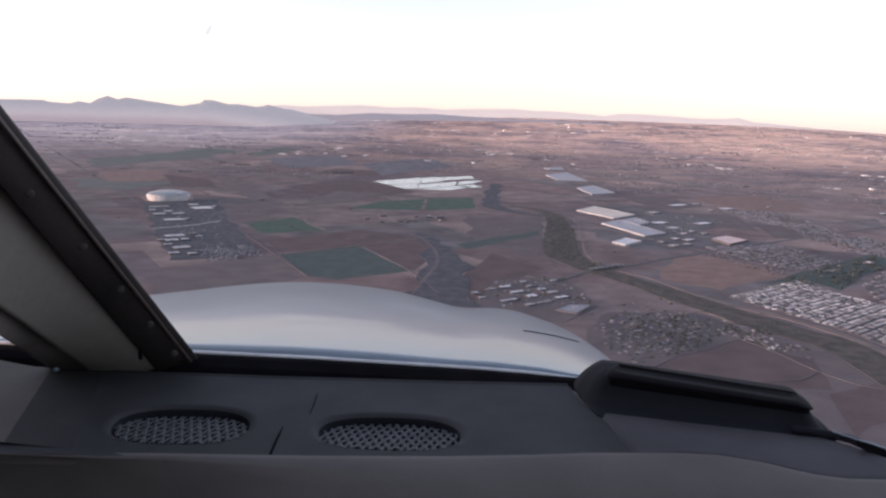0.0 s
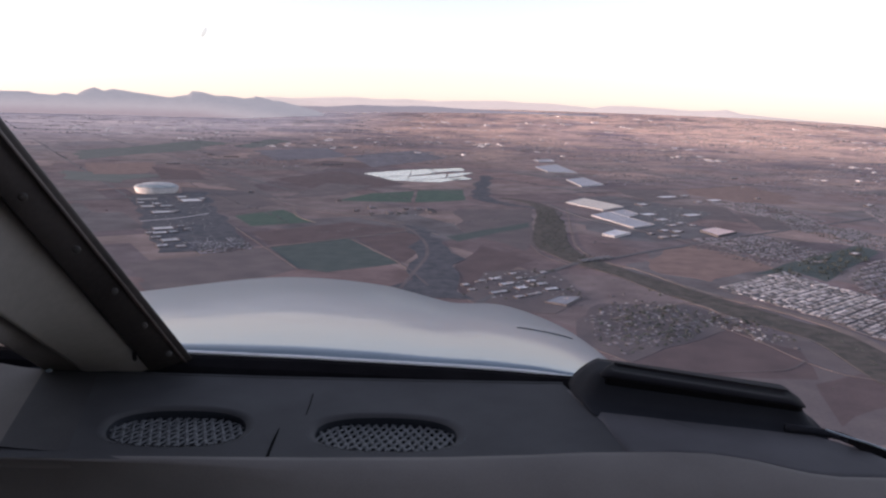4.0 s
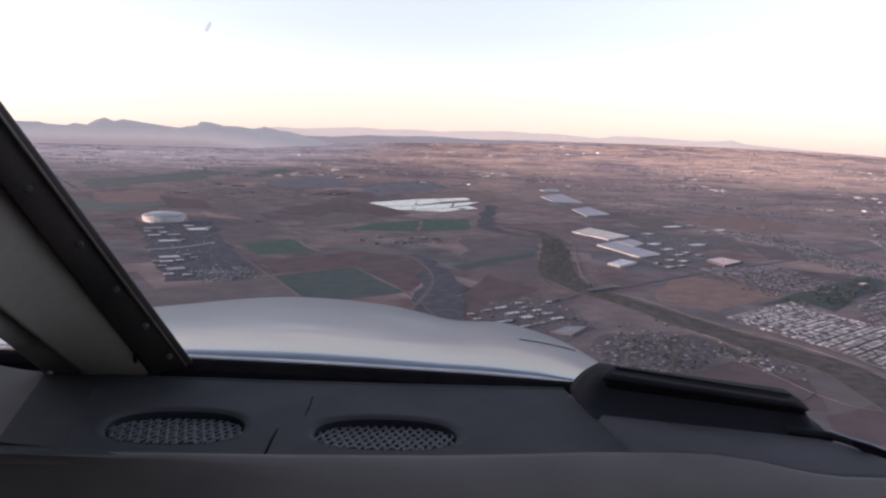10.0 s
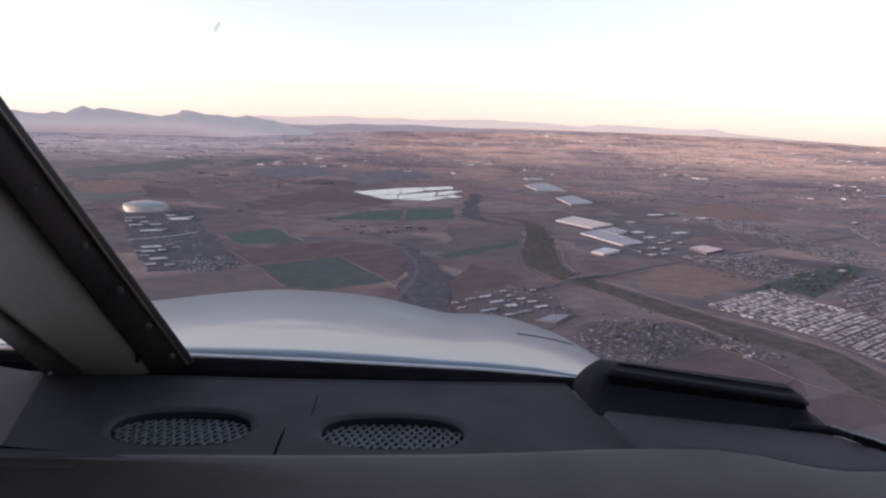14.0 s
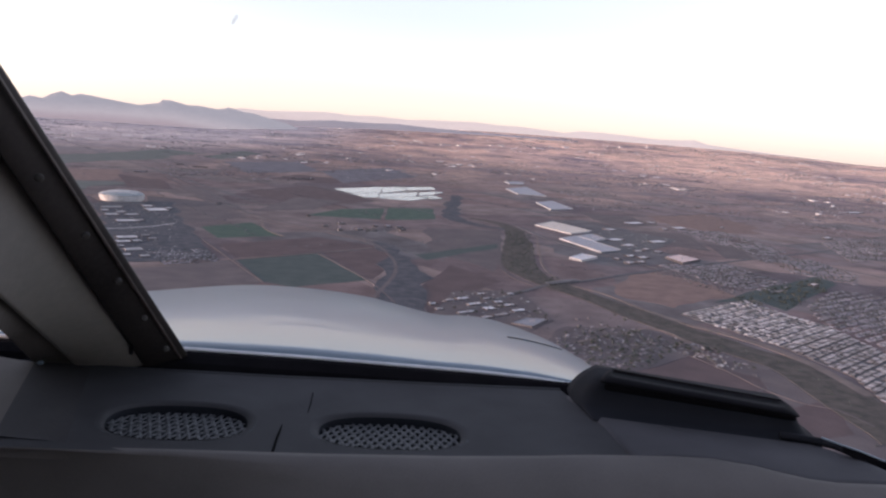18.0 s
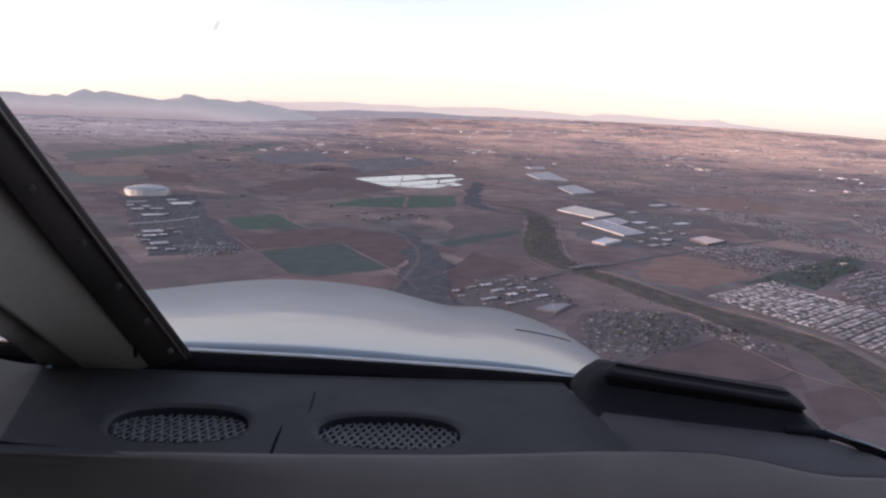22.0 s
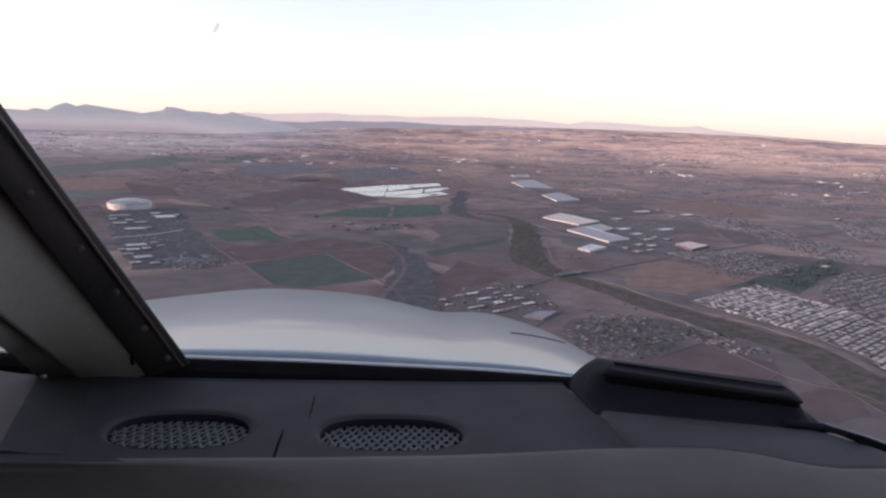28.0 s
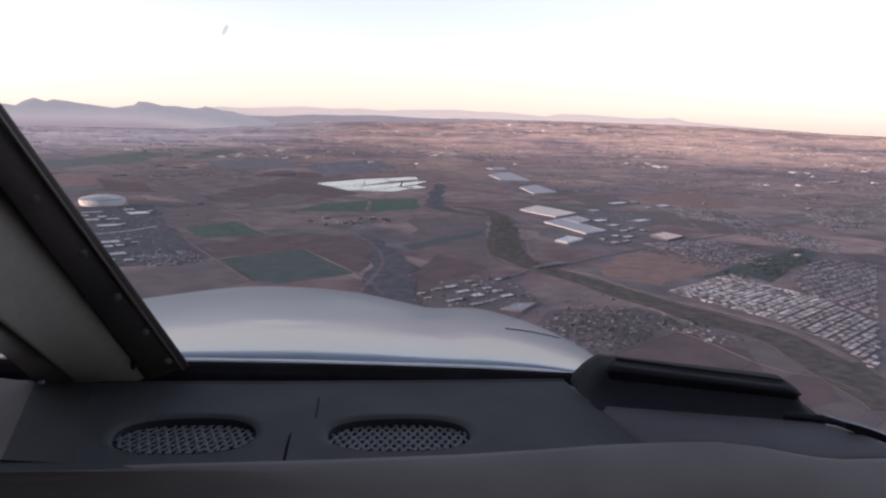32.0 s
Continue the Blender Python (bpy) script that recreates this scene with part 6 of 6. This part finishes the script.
    part("lip_shade", loft(bmesh.new(), [level(*f, 0.03) for f in lip_shade], True), M_SEAL, hood, "black strip painted as shade under the rolled edge", True)
    roll = [(0.80, 0.0016, 0.014, 0.015), (0.815, 0.0034, 0.011, 0.013), (0.87, 0.0046, 0.010, 0.012), (0.92, 0.0042, 0.012, 0.014), (0.965, 0.0024, 0.015, 0.017), (0.99, -0.0005, 0.018, 0.021), (1.0, -0.0035, 0.021, 0.024), (0.985, -0.0065, 0.024, 0.027), (0.95, -0.009, 0.026, 0.030)]
    part("lip", loft(bmesh.new(), [level(*f, 0.03) for f in roll], True), M_LIP, hood, "rolled black edge of the hood", True)


def nose():
    """White engine cowling: two swells running forward from the windscreen, bowed down to the nose; its outline is given by bearing."""
    bearing = (-1.15, -0.65, -0.50, -0.42, -0.377, -0.318, -0.268, -0.2345, -0.1845, -0.134, -0.084, -0.034, 0.0, 0.0166, 0.0416, 0.067, 0.092, 0.117, 0.151, 0.186, 0.221, 0.243, 0.262)
    drop = (0.318, 0.290, 0.268, 0.2575, 0.2510, 0.2423, 0.2363, 0.2343, 0.2342, 0.2367, 0.2420, 0.2525, 0.2600, 0.2622, 0.2613, 0.2604, 0.2630, 0.2690, 0.279, 0.2925, 0.3114, 0.3246, 0.3385)
    y0 = 0.884
    def section(u):
        """Foot height, first slope, bow and length of the cowling along one bearing."""
        w = 0.012 if u > -0.1 else 0.03
        m = sum(float(np.interp(u + d * w, bearing, drop)) for d in (-1, -0.5, 0, 0.5, 1)) / 5
        foot = float(np.interp(u, (-0.6, -0.2, 0.06, 0.15, 0.21, 0.27), (-0.2962, -0.2984, -0.3030, -0.3066, -0.3122, -0.3200)))
        g = max(0.006, -foot - m * y0)
        s0 = 0.115
        run = 2 * g / (m - s0)
        return foot, s0, (m - s0) / (2 * run), run
    cols = []
    for i in range(150):
        u = -1.15 + 1.415 * (i / 149) ** 0.75
        foot, s0, bow, run = section(u)
        col = []
        for k in range(41):
            d = run * 1.5 * (k / 40)
            col.append((u * (y0 + d), y0 + d, foot - s0 * d - bow * d * d))
        x, y, zz = col[-1]
        cols.append([(col[0][0], y0, -0.75)] + col + [(x, y + 0.02, zz - 0.25), (x, y + 0.02, -0.95)])
    ob = part("cowling", loft(bmesh.new(), cols), M_COWL, plane, "glossy white engine cowling", True)
    gap = []
    for k in range(15):
        q = k / 14
        u, m = 0.114 + 0.083 * q, 0.2895 + 0.0062 * q + 0.0075 * q * q
        foot, s0, bow, run = section(u)
        b, c = m - s0, -foot - m * y0
        d = (b - math.sqrt(max(0.0, b * b - 4 * bow * c))) / (2 * bow)
        gap.append((u * (y0 + d), y0 + d, foot - s0 * d - bow * d * d + 0.0004))
    part("panel_gap", tube(bmesh.new(), gap, 0.0012, 6), M_DARK, ob)
    part("cowl_flange", tube(bmesh.new(), [(u * 0.882, 0.882, section(u)[0] - 0.0022) for u in np.linspace(-0.70, 0.235, 40)], 0.0030, 8), M_FLANGE, ob, "grey metal edge strip", True)


def window_frame():
    """Black seal along the windscreen's foot, and the slanting pillar: black strip with screws, grey metal, black edge."""
    bm = bmesh.new()
    loft(bm, [[(x, 0.848, -0.330), (x, 0.856, zt - 0.008), (x, 0.868, zt), (x, 0.882, zt), (x, 0.885, zt - 0.004), (x, 0.885, -0.33)] for x, zt in ((-1.0, -0.3005), (-0.32, -0.3012), (-0.16, -0.3016), (0.054, -0.3060), (0.172, -0.3108), (0.2, -0.3125))])
    part("windscreen_seal", bm, M_SEAL, plane, "black rubber windscreen seal")
    def slab(name, right, left, thick, mat, label, bow):
        """A strip between two edges, foot to head, with thickness and a soft bow."""
        rings = []
        for i in range(17):
            u = -0.06 + 1.7 * i / 16
            a = Vector(right[0]).lerp(Vector(right[1]), u)
            b = Vector(left[0]).lerp(Vector(left[1]), u)
            mid = (a + b) / 2
            n = mid.normalized()
            out = n * thick
            e = (b - a) * 0.06
            rings.append([a + out, a + e * 0 + n * 0.003, a + e - n * 0.001, mid - n * bow, b - e - n * 0.001, b + n * 0.003, b + out])
        bm = loft(bmesh.new(), rings, True)
        return part(name, bm, mat, plane, label, True)
    s = slab("frame_strip", ((-0.316, 0.868, -0.305), (-0.367, 0.580, 0.020)), ((-0.367, 0.850, -0.315), (-0.375, 0.585, -0.050)), 0.022, M_STRIP, "black window frame strip with screws", 0.002)
    slab("pillar", ((-0.356, 0.862, -0.319), (-0.384, 0.600, -0.043)), ((-0.447, 0.838, -0.315), (-0.413, 0.632, -0.176)), 0.03, M_PILLAR, "grey painted metal window pillar", 0.006)
    slab("pillar_edge", ((-0.438, 0.850, -0.319), (-0.421, 0.645, -0.164)), ((-0.501, 0.846, -0.319), (-0.427, 0.650, -0.210)), 0.02, M_EDGE, "dark band along the pillar edge", 0.002)
    slab("trim_line", ((-0.323, 0.860, -0.304), (-0.364, 0.574, 0.011)), ((-0.329, 0.860, -0.305), (-0.364, 0.574, 0.006)), 0.004, M_RUST, "thin dull brown trim line", 0.001)
    # stud at the pillar's foot; its white paint stands in for a glint
    q = Vector((-0.477, 0.815, -0.306))
    bm = bmesh.new()
    bmesh.ops.create_uvsphere(bm, u_segments=10, v_segments=6, radius=0.0035)
    bmesh.ops.scale(bm, vec=(1.2, 1, 0.7), verts=bm.verts)
    bmesh.ops.translate(bm, vec=q, verts=bm.verts)
    part("stud", bm, M_COWL, plane, "small stud painted pale as a glint", True)
    for p in ((-0.360, 0.606, -0.061), (-0.354, 0.675, -0.121), (-0.349, 0.735, -0.179), (-0.341, 0.785, -0.233), (-0.332, 0.828, -0.283)):
        q = Vector(p)
        n = -q.normalized()
        m = Matrix.Translation(q * 0.988) @ n.to_track_quat("Z", "Y").to_matrix().to_4x4()
        bm = bmesh.new()
        bmesh.ops.create_uvsphere(bm, u_segments=12, v_segments=8, radius=0.0040)
        bmesh.ops.scale(bm, vec=(1, 1, 0.4), verts=bm.verts)
        box(bm, (0, 0, 0.0012), (0.006, 0.001, 0.001))
        bmesh.ops.transform(bm, matrix=m, verts=bm.verts)
        part("screw", bm, M_SCREW, s)
    q = Vector((-0.369, 0.815, -0.283))
    bm = box(bmesh.new(), (0, 0, -0.006), (0.005, 0.004, 0.013), 0.0, 0.0015)
    bmesh.ops.translate(bm, vec=q * 0.99, verts=bm.verts)
    part("catch", bm, M_SEAL, plane)
    # pale rim of the side window beyond the dashboard's right end, over a dark gasket
    line = [(0.4100, 0.7, -0.2885), (0.4185, 0.7, -0.2912), (0.4428, 0.7, -0.2985), (0.4616, 0.7, -0.3034), (0.4850, 0.7, -0.3112), (0.5600, 0.7, -0.3380)]
    rim = part("side_rim", tube(bmesh.new(), line[1:], 0.0010, 8), M_COWL, plane, "thin pale metal window rim")
    part("gasket", loft(bmesh.new(), [[(x, y + 0.001, z - 0.0006), (x, y - 0.0015, z - 0.001 - 0.1 * d), (x, y - 0.002, z - 0.001 - d), (x, y + 0.004, z - 0.001 - d)] for (x, y, z), d in zip(line[2:], (0.005, 0.011, 0.016, 0.020))]), M_SEAL, rim, "black rubber gasket")


def windscreen():
    """Thin curved acrylic pane from the seal up to the roof, with one dried insect mark on it."""
    m = bpy.data.materials.new("clear_acrylic")
    m.use_nodes = True
    n, l = m.node_tree.nodes, m.node_tree.links
    clear, gloss, mix = n.new("ShaderNodeBsdfTransparent"), n.new("ShaderNodeBsdfGlossy"), n.new("ShaderNodeMixShader")
    gloss.inputs["Roughness"].default_value = 0.02
    mix.inputs[0].default_value = 0.02
    l.new(clear.outputs[0], mix.inputs[1])
    l.new(gloss.outputs[0], mix.inputs[2])
    l.new(mix.outputs[0], n["Material Output"].inputs["Surface"])
    bm = bmesh.new()
    rings = []
    for i in range(13):
        u = i / 12
        y, z = 0.885 - 0.66 * u, -0.30 + 0.74 * u ** 0.9
        rings.append([(x, y - 0.10 * x * x, z) for x in np.linspace(-0.98, 0.78, 17)])
    loft(bm, rings)
    pane = part("windscreen", bm, m, plane, "clear acrylic windscreen pane", True)
    pane.visible_shadow = False
    mark = bpy.data.materials.new("dried_smear")
    mark.use_nodes = True
    n, l = mark.node_tree.nodes, mark.node_tree.links
    clear, body, mix = n.new("ShaderNodeBsdfTransparent"), n.new("ShaderNodeBsdfDiffuse"), n.new("ShaderNodeMixShader")
    body.inputs["Color"].default_value = (0.30, 0.28, 0.28, 1)
    mix.inputs[0].default_value = 0.16
    l.new(clear.outputs[0], mix.inputs[1])
    l.new(body.outputs[0], mix.inputs[2])
    l.new(mix.outputs[0], n["Material Output"].inputs["Surface"])
    bm = bmesh.new()
    bmesh.ops.create_uvsphere(bm, u_segments=10, v_segments=6, radius=0.0022)
    bmesh.ops.scale(bm, vec=(0.8, 0.3, 2.2), verts=bm.verts)
    bmesh.ops.rotate(bm, verts=bm.verts, cent=(0, 0, 0), matrix=Matrix.Rotation(0.5, 3, "Y"))
    bmesh.ops.translate(bm, vec=(-0.194, 0.600, 0.082), verts=bm.verts)
    part("insect_mark", bm, mark, pane, "pale dried insect smear", True)


def cabin_shell():
    """Unseen roof, sides and back wall that close the cabin behind the eye; their openings set its light."""
    bm = bmesh.new()
    rings = []
    for y in (-1.4, -0.6, 0.0, 0.22):
        rings.append([(0.78 * math.cos(a), y, -0.05 + 0.50 * math.sin(a)) for a in [math.pi * (0.24 + 0.52 * k / 16) for k in range(17)]])
    loft(bm, rings)
    part("roof", bm, M_TRIM, plane)
    # left wall nearer and higher to block low sun, right one low for light
    for x in (-0.68, 0.80):
        part("unseen_side_wall", box(bmesh.new(), (x, -0.25, -0.9), (0.03, 2.2, 0.50 if x > 0 else 0.80)), M_TRIM, plane)
    part("back_wall", box(bmesh.new(), (0, -1.42, -0.9), (1.6, 0.03, 1.4)), M_TRIM, plane)
    part("floor", box(bmesh.new(), (0, -0.3, -0.95), (1.6, 2.2, 0.04)), M_TRIM, plane)


dashboard()
glareshield()
nose()
window_frame()
windscreen()
cabin_shell()
